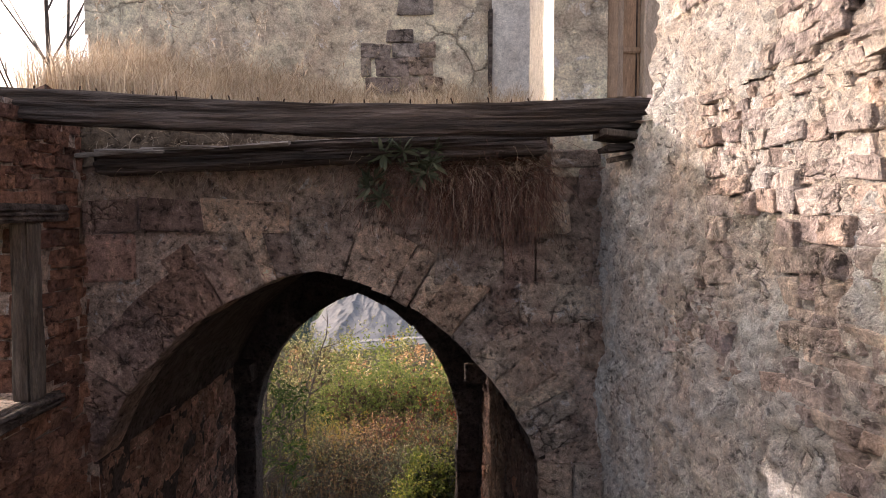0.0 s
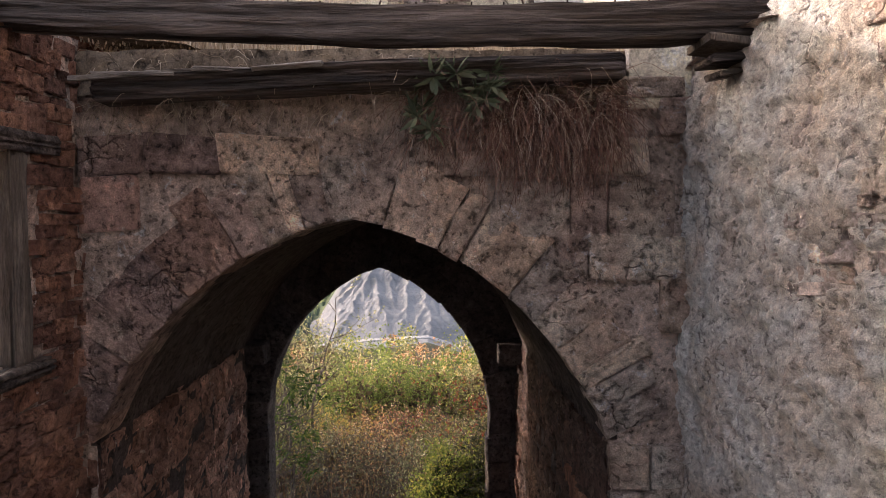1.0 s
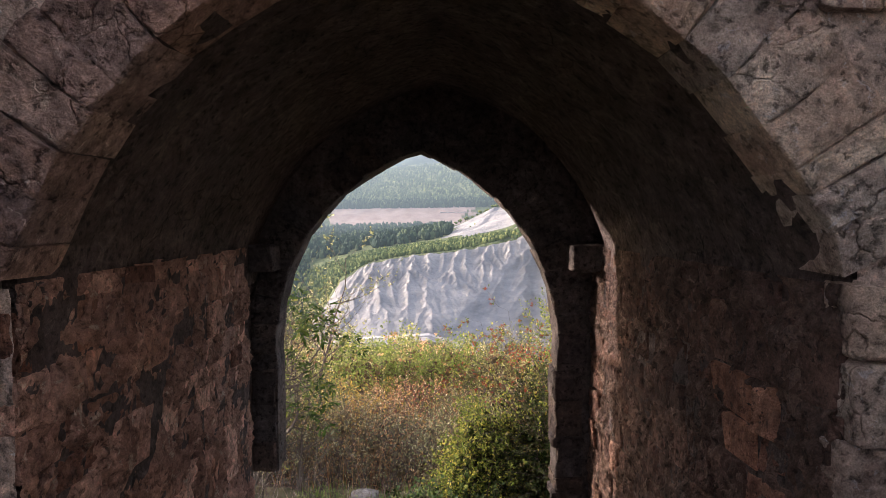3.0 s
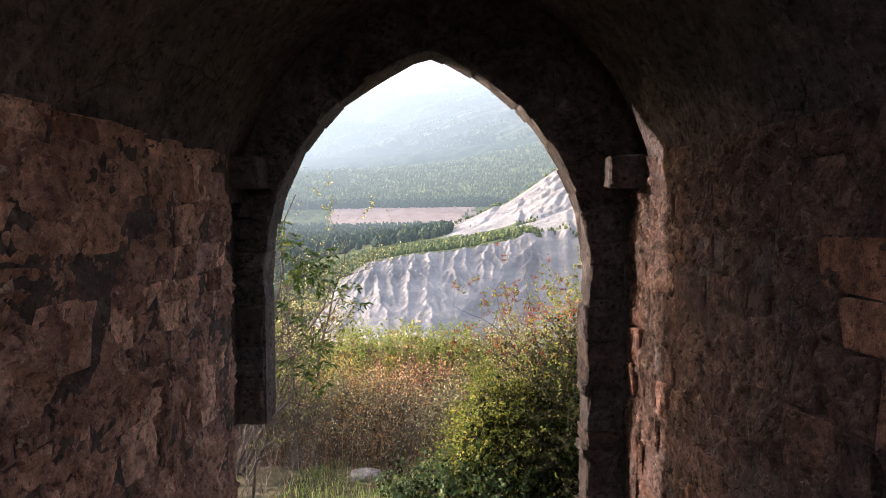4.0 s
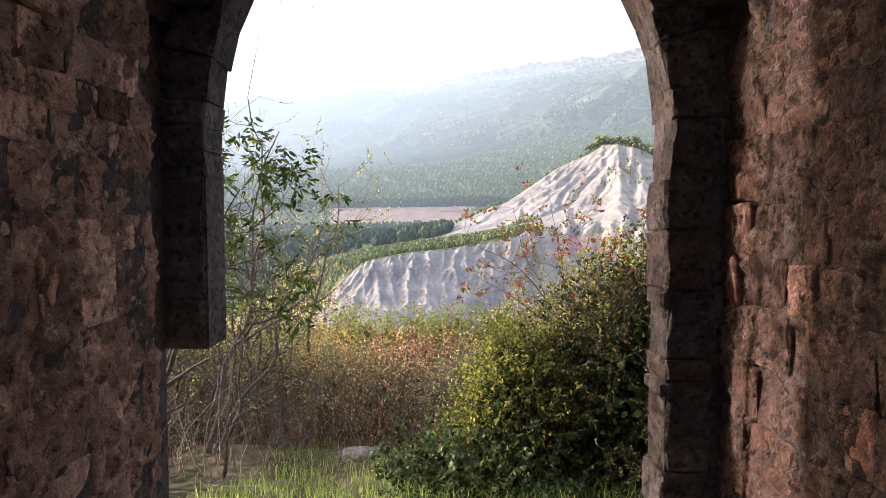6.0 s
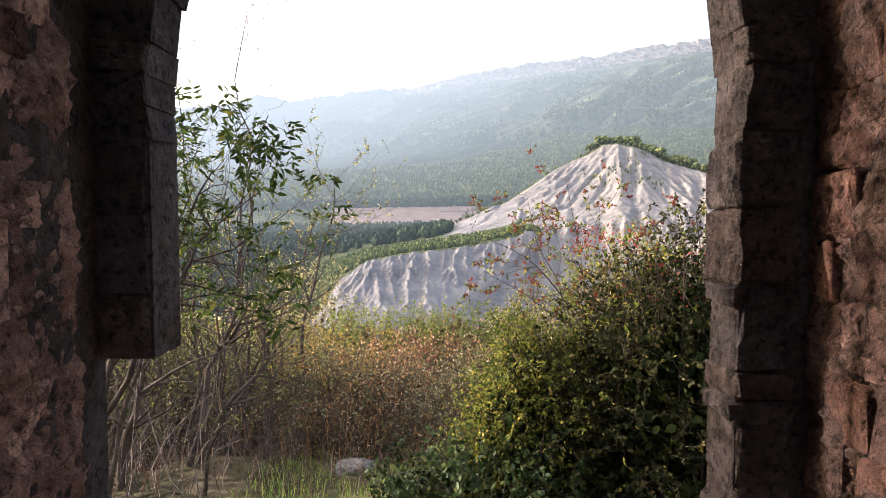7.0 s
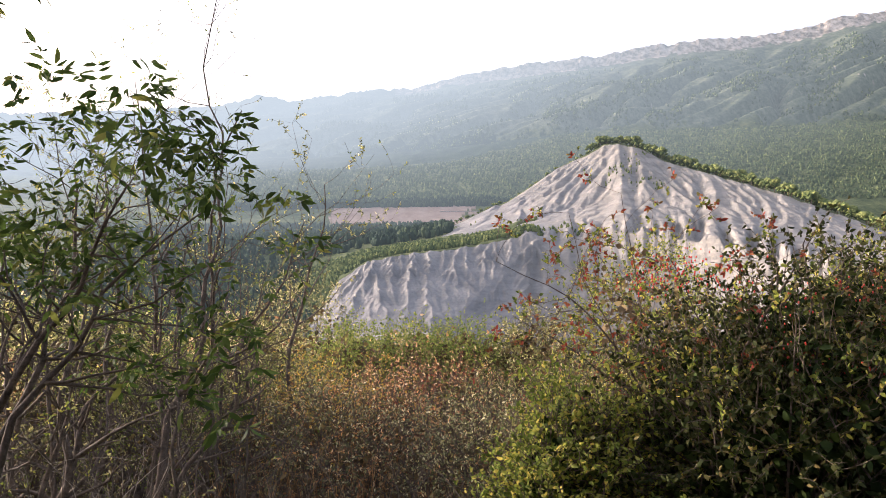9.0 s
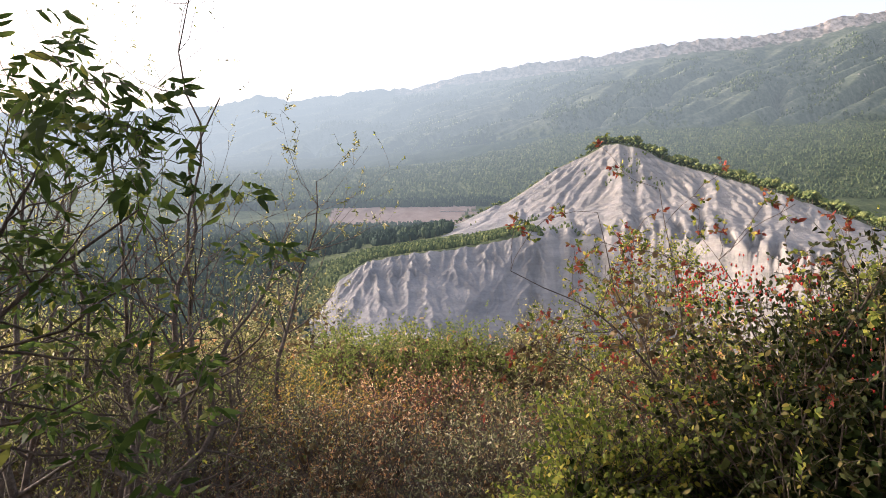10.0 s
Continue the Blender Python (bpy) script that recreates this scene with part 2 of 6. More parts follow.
M_BRAMBLE = leafy("dark_bramble_and_inner_leaf", [(0.0, (0.012, 0.022, 0.007)), (0.55, (0.03, 0.05, 0.014)), (0.92, (0.075, 0.11, 0.03)), (1.0, (0.09, 0.085, 0.03))], 0.12, 0.06)
M_BRAMBLEGREEN = leafy("green_bramble_leaf", [(0.0, (0.028, 0.058, 0.020)), (0.5, (0.061, 0.112, 0.035)), (0.9, (0.121, 0.186, 0.059)), (1.0, (0.242, 0.251, 0.088))], 0.3, 0.5)
# olive leaf darkened for the hedge's shaded side
M_HEDGE = leafy("shaded_olive_hedge_leaf", [(0.0, (0.020, 0.027, 0.010)), (0.5, (0.044, 0.056, 0.018)), (0.85, (0.087, 0.089, 0.030)), (1.0, (0.161, 0.120, 0.045))], 0.2, 0.1)
M_REDLEAF = leafy("red_and_rust_autumn_leaf", [(0.0, (0.203, 0.034, 0.026)), (0.4, (0.324, 0.081, 0.050)), (0.7, (0.270, 0.138, 0.055)), (1.0, (0.135, 0.127, 0.033))], 0.35)
M_HIP = leafy("red_rose_hip", [(0.0, (0.4, 0.02, 0.012)), (1.0, (0.5, 0.05, 0.02))], 0.1, 0.6)
M_RUSSET = leafy("russet_thicket_leaf", [(0.0, (0.079, 0.044, 0.029)), (0.3, (0.317, 0.158, 0.079)), (0.65, (0.697, 0.365, 0.143)), (0.9, (0.850, 0.634, 0.380)), (1.0, (0.222, 0.174, 0.072))], 0.45)
M_GREYOLIVE = leafy("grey_olive_leaf", [(0.0, (0.075, 0.086, 0.044)), (0.45, (0.203, 0.216, 0.109)), (0.85, (0.406, 0.393, 0.208)), (1.0, (0.811, 0.731, 0.468))], 0.35)
M_YELLOWLEAF = leafy("yellow_autumn_leaf", [(0.0, (0.468, 0.299, 0.058)), (0.5, (0.624, 0.429, 0.078)), (1.0, (0.351, 0.286, 0.078))], 0.45)
M_OLIVELEAF = leafy("dull_olive_leaf", [(0.0, (0.059, 0.067, 0.028)), (0.45, (0.217, 0.227, 0.084)), (0.85, (0.474, 0.435, 0.169)), (1.0, (0.790, 0.691, 0.395))], 0.42)
M_WILLOW = leafy("light_green_leaf", [(0.0, (0.088, 0.133, 0.027)), (0.5, (0.198, 0.259, 0.055)), (1.0, (0.352, 0.362, 0.099))], 0.5)
# for the insides of shrubs, their shade put into leaf colour
M_INNERLEAF = leafy("dark_brown_inner_leaf", [(0.0, (0.067, 0.050, 0.027)), (0.6, (0.168, 0.113, 0.055)), (1.0, (0.302, 0.235, 0.096))], 0.15, 0.2)

# ---- building tools ----
def mesh_ob(name, bm, material, parent=None, smooth=False):
    me = bpy.data.meshes.new(name)
    bm.normal_update()
    bm.to_mesh(me)
    bm.free()
    if smooth:
        me.polygons.foreach_set("use_smooth", [True] * len(me.polygons))
    for m in material if isinstance(material, (list, tuple)) else [material]:
        me.materials.append(m)
    ob = new(name, me)
    ob.parent = parent
    return ob


def part(name, bm, material, parent, label="", smooth=False):
    ob = mesh_ob(name, bm, material, parent, smooth)
    if label:
        tagged(ob, label)
    return ob


def array_ob(name, verts, faces, material, parent=None, smooth=False):
    me = bpy.data.meshes.new(name)
    me.from_pydata(np.asarray(verts).tolist(), [], np.asarray(faces).tolist() if not isinstance(faces, list) else faces)
    if smooth:
        me.polygons.foreach_set("use_smooth", [True] * len(me.polygons))
    me.materials.append(material)
    me.update()
    ob = new(name, me)
    ob.parent = parent
    return ob


def empty(name, at=(0, 0, 0)):
    ob = new(name)
    ob.location = at
    return ob


def fbm(p, octaves=4):
    return noise.fractal(Vector(p), 1.0, 2.0, octaves)


def rough_box(bm, lo, hi, jitter=0.01, bevel=0.015, rng=random, cuts=0):
    """A block with worn edges."""
    lo, hi = Vector(lo), Vector(hi)
    made = bmesh.ops.create_cube(bm, size=1.0)["verts"]
    for v in made:
        v.co = Vector([lo[i] + (v.co[i] + 0.5) * (hi[i] - lo[i]) for i in range(3)])
    edges = list({e for v in made for e in v.link_edges})
    if bevel:
        made = bmesh.ops.bevel(bm, geom=edges, offset=bevel, segments=1, profile=0.6, affect="EDGES")["verts"]
    for v in made:
        v.co += Vector([rng.uniform(-jitter, jitter) for _ in range(3)])
    return made


def worn_block(bm, lo, hi, jitter, bevel, rng, relief=0.014):
    """A block whose faces are chipped and hollowed."""
    rough_box(bm, lo, hi, jitter, bevel, rng)
    bmesh.ops.subdivide_edges(bm, edges=[e for e in bm.edges if e.calc_length() > 0.05], cuts=6, use_grid_fill=True)
    for v in bm.verts:
        p = v.co * 7.0
        v.co += Vector((fbm(p, 4), fbm(p + Vector((31, 0, 0)), 4), 0.4 * fbm(p + Vector((0, 17, 0)), 4))) * relief


def circle3(a, b, c):
    (ax, ay), (bx, by), (cx, cy) = a, b, c
    d = 2 * (ax * (by - cy) + bx * (cy - ay) + cx * (ay - by))
    ux = ((ax * ax + ay * ay) * (by - cy) + (bx * bx + by * by) * (cy - ay) + (cx * cx + cy * cy) * (ay - by)) / d
    uy = ((ax * ax + ay * ay) * (cx - bx) + (bx * bx + by * by) * (ax - cx) + (cx * cx + cy * cy) * (bx - ax)) / d
    return ux, uy, math.hypot(ax - ux, ay - uy)


def arc(a, b, c, n):
    """n + 1 points from a through b to c on one circle."""
    ux, uy, r = circle3(a, b, c)
    t0, t1 = (math.atan2(p[1] - uy, p[0] - ux) for p in (a, c))
    if t1 - t0 > math.pi:
        t1 -= 2 * math.pi
    if t0 - t1 > math.pi:
        t1 += 2 * math.pi
    return [(ux + r * math.cos(t0 + (t1 - t0) * i / n), uy + r * math.sin(t0 + (t1 - t0) * i / n)) for i in range(n + 1)]


def grid_faces(n, m):
    i, j = np.meshgrid(np.arange(n - 1), np.arange(m - 1), indexing="ij")
    a = (i * m + j).ravel()
    return np.stack([a, a + 1, a + m + 1, a + m], 1)


def rough_sheet(name, corner, along, up, material, step=0.05, amp=0.03, freq=2.0, parent=None, edge=None, flip=False, crust=0.0, push=None):
    """A wall face as a dense sheet with uneven relief along its normal. edge(u, v) in metres says where the sheet is kept."""
    corner, along, up = Vector(corner), Vector(along), Vector(up)
    nrm = along.cross(up).normalized()
    n, m = max(2, int(along.length / step) + 1), max(2, int(up.length / step) + 1)
    verts = []
    for i in range(n):
        for j in range(m):
            p = corner + along * (i / (n - 1)) + up * (j / (m - 1))
            d = amp * (fbm(p * freq, 5) + 0.35 * fbm(p * freq * 5 + Vector((7, 3, 1)), 3))
            if crust:
                d += crust * (0.5 - abs(fbm(p * 4.5 + Vector((1, 9, 4)), 4))) + crust * 0.35 * fbm(p * 19, 4)
            if push:
                d += push(p)
            verts.append(p + nrm * d)
    faces = grid_faces(n, m)
    if edge:
        cu = (faces[:, 0] // m + 0.5) / (n - 1) * along.length
        cv = (faces[:, 0] % m + 0.5) / (m - 1) * up.length
        faces = faces[[bool(edge(a, b)) for a, b in zip(cu, cv)]]
    if flip:
        faces = faces[:, ::-1]
    return array_ob(name, [tuple(v) for v in verts], faces, material, parent, True)


STONE_SHAPES, ROUND_SHAPES = [], []
for k in range(16):
    # hewn blocks: worn edges, uneven front
    rs = random.Random(100 + k)
    bm = bmesh.new()
    vs = bmesh.ops.create_cube(bm, size=1.0)["verts"]
    for v in vs:
        v.co += Vector([rs.uniform(-0.06, 0.06), rs.uniform(-0.07, 0.07), rs.uniform(-0.06, 0.06)])
    bmesh.ops.bevel(bm, geom=list(bm.edges), offset=0.05, segments=1, profile=0.6, affect="EDGES")
    bm.faces.ensure_lookup_table()
    front = max(bm.faces, key=lambda fc: fc.calc_center_median().z)
    bmesh.ops.subdivide_edges(bm, edges=list(front.edges), cuts=7, use_grid_fill=True)
    for v in bm.verts:
        far = v.co.z > 0.3
        pit = 0.5 - abs(fbm((v.co.x * 3.4 + k * 3, v.co.y * 3.4, k + 5.0), 4))
        v.co += Vector([rs.uniform(-0.014, 0.014), rs.uniform(-0.014, 0.014), ((0.12 if far else 0.03) * fbm((v.co.x * 2.2 + k * 7, v.co.y * 2.2, k), 4)) + (0.1 * (pit - 0.3) if far else 0)])
    me = bpy.data.meshes.new("stone")
    bm.normal_update()
    bm.to_mesh(me)
    bm.free()
    STONE_SHAPES.append(me)
for k in range(14):
    # rubble: angular broken lumps that still fill their bed
    rs = random.Random(300 + k)
    bm = bmesh.new()
    for _ in range(34):
        q = Vector([rs.gauss(0, 1) for _ in range(3)]).normalized()
        e = (abs(q.x) ** 10 + abs(q.y) ** 10 + abs(q.z) ** 10) ** (-1 / 10)
        bm.verts.new(q * e * 0.52 * rs.uniform(0.9, 1.06))
    hull = bmesh.ops.convex_hull(bm, input=list(bm.verts))
    bmesh.ops.delete(bm, geom=[v for v in hull["geom_interior"] if isinstance(v, bmesh.types.BMVert)], context="VERTS")
    me = bpy.data.meshes.new("stone")
    bm.normal_update()
    bm.to_mesh(me)
    bm.free()
    ROUND_SHAPES.append(me)
STONE_BY_MAT = {}


def stone_mesh(material, rng, rubble=False):
    key = (material.name, rubble)
    if key not in STONE_BY_MAT:
        STONE_BY_MAT[key] = []
        for me in ROUND_SHAPES if rubble else STONE_SHAPES:
            c = me.copy()
            c.materials.append(material)
            STONE_BY_MAT[key].append(c)
    return rng.choice(STONE_BY_MAT[key])


def stones(parent, corner, along, up, courses, widths, keep, material, rng, depth=0.1, proud=0.02, gap=0.012, wobble=0.012, turn=2.0, pick=None, rubble=False):
    """Courses of single stones bedded in a wall face; keep(u, v) in metres says where a stone belongs."""
    corner, along, up = Vector(corner), Vector(along), Vector(up)
    lu, lv = along.length, up.length
    au, av = along.normalized(), up.normalized()
    nrm = au.cross(av)
    basis = Matrix((au, av, nrm)).transposed().to_4x4()
    v = 0.0
    count = 0
    while v < lv - 0.03:
        h = min(rng.uniform(*courses), lv - v)
        u = rng.uniform(-0.25, 0)
        while u < lu:
            w = rng.uniform(*widths)
            cu, cv = u + w / 2, v + h / 2 + rng.uniform(-wobble, wobble)
            if 0 < cu < lu and keep(cu, cv, w, h):
                ww = min(w, 2 * cu, 2 * (lu - cu))
                at = corner + au * cu + av * cv + nrm * (proud - depth / 2 + rng.uniform(-wobble, wobble))
                ob = new("stone", stone_mesh(pick(cu, cv, rng) if pick else material, rng, rubble))
                ob.parent = parent
                ob.matrix_basis = Matrix.Translation(at) @ basis @ pose(0, 0, 0, rng.uniform(-turn, turn), rng.uniform(-turn, turn), rng.uniform(-turn, turn)) @ Matrix.Diagonal((ww - gap, h - gap, depth, 1))
                count += 1
            u += w
        v += h
    return count


def tube_arrays(lines, sides=5):
    """Tapered tubes round polylines; a line is a list of (point, radius)."""
    verts, faces = [], []
    ang = [2 * math.pi * k / sides for k in range(sides)]
    for line in lines:
        base = len(verts)
        n = len(line)
        for i, (p, r) in enumerate(line):
            q = line[min(i + 1, n - 1)][0] - line[max(i - 1, 0)][0]
            q = q.normalized() if q.length > 1e-9 else Vector((0, 0, 1))
            s = q.cross(Vector((0.31, 0.95, 0.12))).normalized()
            t = q.cross(s)
            for a in ang:
                verts.append(p + (s * math.cos(a) + t * math.sin(a)) * r)
        for i in range(n - 1):
            for k in range(sides):
                a, b = base + i * sides + k, base + i * sides + (k + 1) % sides
                faces.append((a, b, b + sides, a + sides))
    return [tuple(v) for v in verts], faces


def leaf_arrays(places, ways, sizes, rng, shape=(0.5, 0.16), droop=0.35):
    """Pointed, drooping leaves: six points and four triangles each."""
    P, D = np.asarray(places, float), np.asarray(ways, float)
    n = len(P)
    if not n:
        return [], []
    D = D / np.maximum(np.linalg.norm(D, axis=1, keepdims=True), 1e-6)
    r = np.random.RandomState(rng.randint(0, 10 ** 6))
    side = np.cross(D, r.normal(size=(n, 3)))
    side /= np.maximum(np.linalg.norm(side, axis=1, keepdims=True), 1e-6)
    nr = np.cross(side, D)
    L = np.asarray(sizes, float)[:, None]
    w = L * shape[1] / shape[0] * 0.5
    def at(k, wide):
        mid = P + D * L * k - nr * L * droop * k * k
        return mid + side * w * wide, mid - side * w * wide

    a1, b1 = at(0.3, 0.9)
    a2, b2 = at(0.66, 0.78)
    tip = P + D * L - nr * L * droop
    V = np.stack([P, a1, b1, a2, b2, tip], 1).reshape(-1, 3)
    k = np.arange(n) * 6
    F = np.concatenate([np.stack([k, k + 1, k + 2], 1), np.stack([k + 1, k + 3, k + 2], 1), np.stack([k + 2, k + 3, k + 4], 1), np.stack([k + 3, k + 5, k + 4], 1)])
    return V, F


def blade_arrays(roots, heights, lean, width, rng):
    """Grass: bent blades of two segments."""
    P = np.asarray(roots, float)
    n = len(P)
    r = np.random.RandomState(rng.randint(0, 10 ** 6))
    H = np.asarray(heights, float)[:, None]
    a = r.uniform(0, 2 * np.pi, n)
    d = np.stack([np.cos(a), np.sin(a), np.zeros(n)], 1)
    s = np.stack([-np.sin(a), np.cos(a), np.zeros(n)], 1) * width
    k = r.uniform(0.2, 1.0, (n, 1)) * lean
    up = np.array([0, 0, 1.0])
    m = P + up * H * 0.6 + d * H * k * 0.35
    t = P + up * H * (1 - 0.35 * k) + d * H * k * 1.1
    V = np.stack([P - s, P + s, m - s * 0.7, m + s * 0.7, t], 1).reshape(-1, 3)
    q = np.arange(n) * 5
    F = [tuple(x) for x in np.stack([q, q + 1, q + 3, q + 2], 1).tolist()] + [tuple(x) for x in np.stack([q + 2, q + 3, q + 4], 1).tolist()]
    return V, F

# ---- the gate building ----
XL, XR = -2.78, 1.27          # side walls of the yard
YF, YD0, YD1 = 4.88, 8.45, 8.75   # front face, door ring's near and far face
TOP = 6.12                    # floor level over the passage
FRONT = arc((-2.72, 3.68), (-1.85, 4.83), (-0.97, 5.19), 16) + arc((-0.97, 5.19), (0.1, 4.64), (0.75, 3.70), 16)[1:]
DOOR = arc((-2.545, 2.45), (-2.2, 3.82), (-1.14, 4.575), 16) + arc((-1.14, 4.575), (-0.36, 4.085), (0.205, 2.5), 16)[1:]


def with_jambs(curve, z0, n):
    (xa, za), (xb, zb) = curve[0], curve[-1]
    left = [(xa, z0 + (za - z0) * i / n) for i in range(n)]
    right = [(xb, zb + (z0 - zb) * (i + 1) / n) for i in range(n)]
    return left + list(curve) + right


def inside(curve, x, z):
    """Whether a point of the wall lies in the opening under a curve with straight jambs."""
    (xa, za), (xb, zb) = curve[0], curve[-1]
    if x < xa or x > xb:
        return False
    return z < float(np.interp(x, [p[0] for p in curve], [p[1] for p in curve]))


def off_curve(curve, x, z):
    """Distance to an arch curve."""
    return min(math.hypot(x - p[0], z - p[1]) for p in curve)


def arch_mass(name, curve, x0, x1, top, y0, y1, material, parent=None, taper=0.0, z0=-0.4, amp=0.02, rings=22, depth_steps=60):
    """A wall with an arched opening through it: face, back and the opening's own inner surface, as one closed mesh."""
    pts = with_jambs(curve, z0, 16)
    cx, cz = (curve[0][0] + curve[-1][0]) / 2, curve[0][1]
    outer = []
    for x, z in pts:
        if z <= cz:
            outer.append((x0 if x < cx else x1, z))
        else:
            dx, dz = x - cx, z - cz + 1e-6
            k = min((x0 - cx) / dx if dx < 0 else 1e9, (x1 - cx) / dx if dx > 0 else 1e9, (top - cz) / dz)
            outer.append((cx + dx * k, cz + dz * k))
    n = len(pts)
    verts, faces = [], []

    def wob(p, s):
        return s * (fbm(Vector(p) * 2.2, 5) + 0.4 * fbm(Vector(p) * 11, 3))

    for side, y in ((0, y0), (1, y1)):
        base = len(verts)
        for i in range(n):
            t = taper * (i / (n - 1)) ** 1 if side else 0.0
            for j in range(rings + 1):
                k = j / rings
                x, z = pts[i][0] * (1 - k) + outer[i][0] * k, pts[i][1] * (1 - k) + outer[i][1] * k
                if side and pts[i][0] > cx:
                    x -= taper * (1 - k) * (pts[i][0] - cx) / (x1 - cx)
                verts.append((x, y + (wob((x, y, z), amp) if j else 0), z))
        for i in range(n - 1):
            for j in range(rings):
                a = base + i * (rings + 1) + j
                q = (a, a + 1, a + rings + 2, a + rings + 1)
                faces.append(q[::-1] if side else q)
    base = len(verts)
    for i in range(n):
        a, b = pts[max(i - 1, 0)], pts[min(i + 1, n - 1)]
        nx, nz = b[1] - a[1], a[0] - b[0]
        ln = math.hypot(nx, nz)
        for j in range(depth_steps + 1):
            k = j / depth_steps
            x, y, z = pts[i][0], y0 + (y1 - y0) * k, pts[i][1]
            if x > cx:
                x -= taper * k * (x - cx) / (x1 - cx)
            d = 0 if j in (0, depth_steps) else wob((x, y, z), amp * 1.3)
            verts.append((x + nx / ln * d, y, z + nz / ln * d))
    for i in range(n - 1):
        for j in range(depth_steps):
            a = base + i * (depth_steps + 1) + j
            faces.append((a, a + depth_steps + 1, a + depth_steps + 2, a + 1))
    return array_ob(name, verts, faces, material, parent, True)


def voussoirs(parent, curve, count, reach, y0, y1, material, rng, uneven=0.1, proud=0.02, lip=0.022):
    """Single wedge stones round an arch; a joint falls on its point."""
    seg = [0.0]
    for a, b in zip(curve, curve[1:]):
        seg.append(seg[-1] + math.hypot(b[0] - a[0], b[1] - a[1]))
    xs, zs = [p[0] for p in curve], [p[1] for p in curve]

    def at(s):
        return Vector((float(np.interp(s, seg, xs)), float(np.interp(s, seg, zs))))

    def out(s):
        d = at(min(s + 0.05, seg[-1])) - at(max(s - 0.05, 0))
        return Vector((-d.y, d.x)).normalized()

    cuts = [0.0]
    for i in range(count):
        cuts.append(cuts[-1] + rng.uniform(0.6, 1.4))
    cuts = [c / cuts[-1] * seg[-1] for c in cuts]
    peak = seg[zs.index(max(zs))]
    cuts[min(range(1, count), key=lambda i: abs(cuts[i] - peak))] = peak
    for s0, s1 in zip(cuts, cuts[1:]):
        g = 0.001
        r = reach * rng.uniform(1 - uneven, 1 + uneven)
        lift = rng.uniform(-0.006, 0.012)
        bm = bmesh.new()
        rows = []
        yf = y0 - proud - lift
        for y, inset in ((yf, 0.012), (yf + 0.015, 0.0), (y1, 0.0)):
            ring = []
            sa, sb = s0 + g + inset, s1 - g - inset
            for s, k in ((sa, inset - lip), (sb, inset - lip), (sb, r * 0.55), (sb, r - inset), ((sa + sb) / 2, r - inset + rng.uniform(-0.02, 0.03)), (sa, r - inset), (sa, r * 0.55)):
                p = at(s) + out(s) * k
                j = 0.012
                ring.append(bm.verts.new((p.x + rng.uniform(-j, j), y + rng.uniform(-j, j), p.y + rng.uniform(-j, j))))
            rows.append(ring)
        m = len(rows[0])
        cap = bm.faces.new(rows[0])
        for a, b in zip(rows, rows[1:]):
            for k in range(m):
                bm.faces.new((a[k], b[k], b[(k + 1) % m], a[(k + 1) % m]))
        bm.faces.new(rows[-1][::-1])
        split = bmesh.ops.poke(bm, faces=[cap])["faces"]
        inner = list({e for fc in split for e in fc.edges})
        bmesh.ops.subdivide_edges(bm, edges=inner, cuts=4, use_grid_fill=True)
        for v in bm.verts:
            if v.co.y < yf + 0.03:
                v.co.y += 0.03 * fbm(v.co * 5.0, 4) - 0.026 * (0.5 - abs(fbm(v.co * 9.0, 4))) + 0.006
                v.co.x += rng.uniform(-0.004, 0.004)
                v.co.z += rng.uniform(-0.004, 0.004)
        bmesh.ops.recalc_face_normals(bm, faces=bm.faces)
        part("voussoir", bm, material(s0, rng) if callable(material) else material, parent)


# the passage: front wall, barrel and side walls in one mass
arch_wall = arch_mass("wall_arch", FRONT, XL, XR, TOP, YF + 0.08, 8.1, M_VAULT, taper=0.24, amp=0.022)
tagged(arch_wall, "weathered sandstone wall with a wide pointed arch and a dark vaulted passage", "arch wall", kind="structure")
face = rough_sheet("facing", (XL, YF + 0.034, -0.3), (XR - XL, 0, 0), (0, 0, TOP + 0.3), M_MORTAR, 0.02, 0.02, 3.2, arch_wall,
                   lambda u, v: not inside(FRONT, u + XL, v - 0.3) and off_curve(FRONT, u + XL, v - 0.3) > 0.05, crust=0.022)
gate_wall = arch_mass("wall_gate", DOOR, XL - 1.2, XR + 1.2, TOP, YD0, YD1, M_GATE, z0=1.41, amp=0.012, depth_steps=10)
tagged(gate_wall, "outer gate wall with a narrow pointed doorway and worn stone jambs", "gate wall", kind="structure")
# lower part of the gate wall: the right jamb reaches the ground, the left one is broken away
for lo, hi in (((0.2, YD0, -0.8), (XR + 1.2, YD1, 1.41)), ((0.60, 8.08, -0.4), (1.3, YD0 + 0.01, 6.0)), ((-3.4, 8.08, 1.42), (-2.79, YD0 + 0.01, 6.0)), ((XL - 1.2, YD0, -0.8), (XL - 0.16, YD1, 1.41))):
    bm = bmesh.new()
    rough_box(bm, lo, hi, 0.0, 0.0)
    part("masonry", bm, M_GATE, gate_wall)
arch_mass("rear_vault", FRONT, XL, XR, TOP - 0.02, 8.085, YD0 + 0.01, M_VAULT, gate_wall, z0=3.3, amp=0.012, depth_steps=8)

# floor over the passage with its soil
def upper_height(x, y):
    return TOP + 0.05 + 0.16 * fbm((x * 0.8, y * 0.8, 3.0), 4) + 0.22 * max(0.0, y - 5.2) + 0.16 * max(0.0, -x - 1.4)


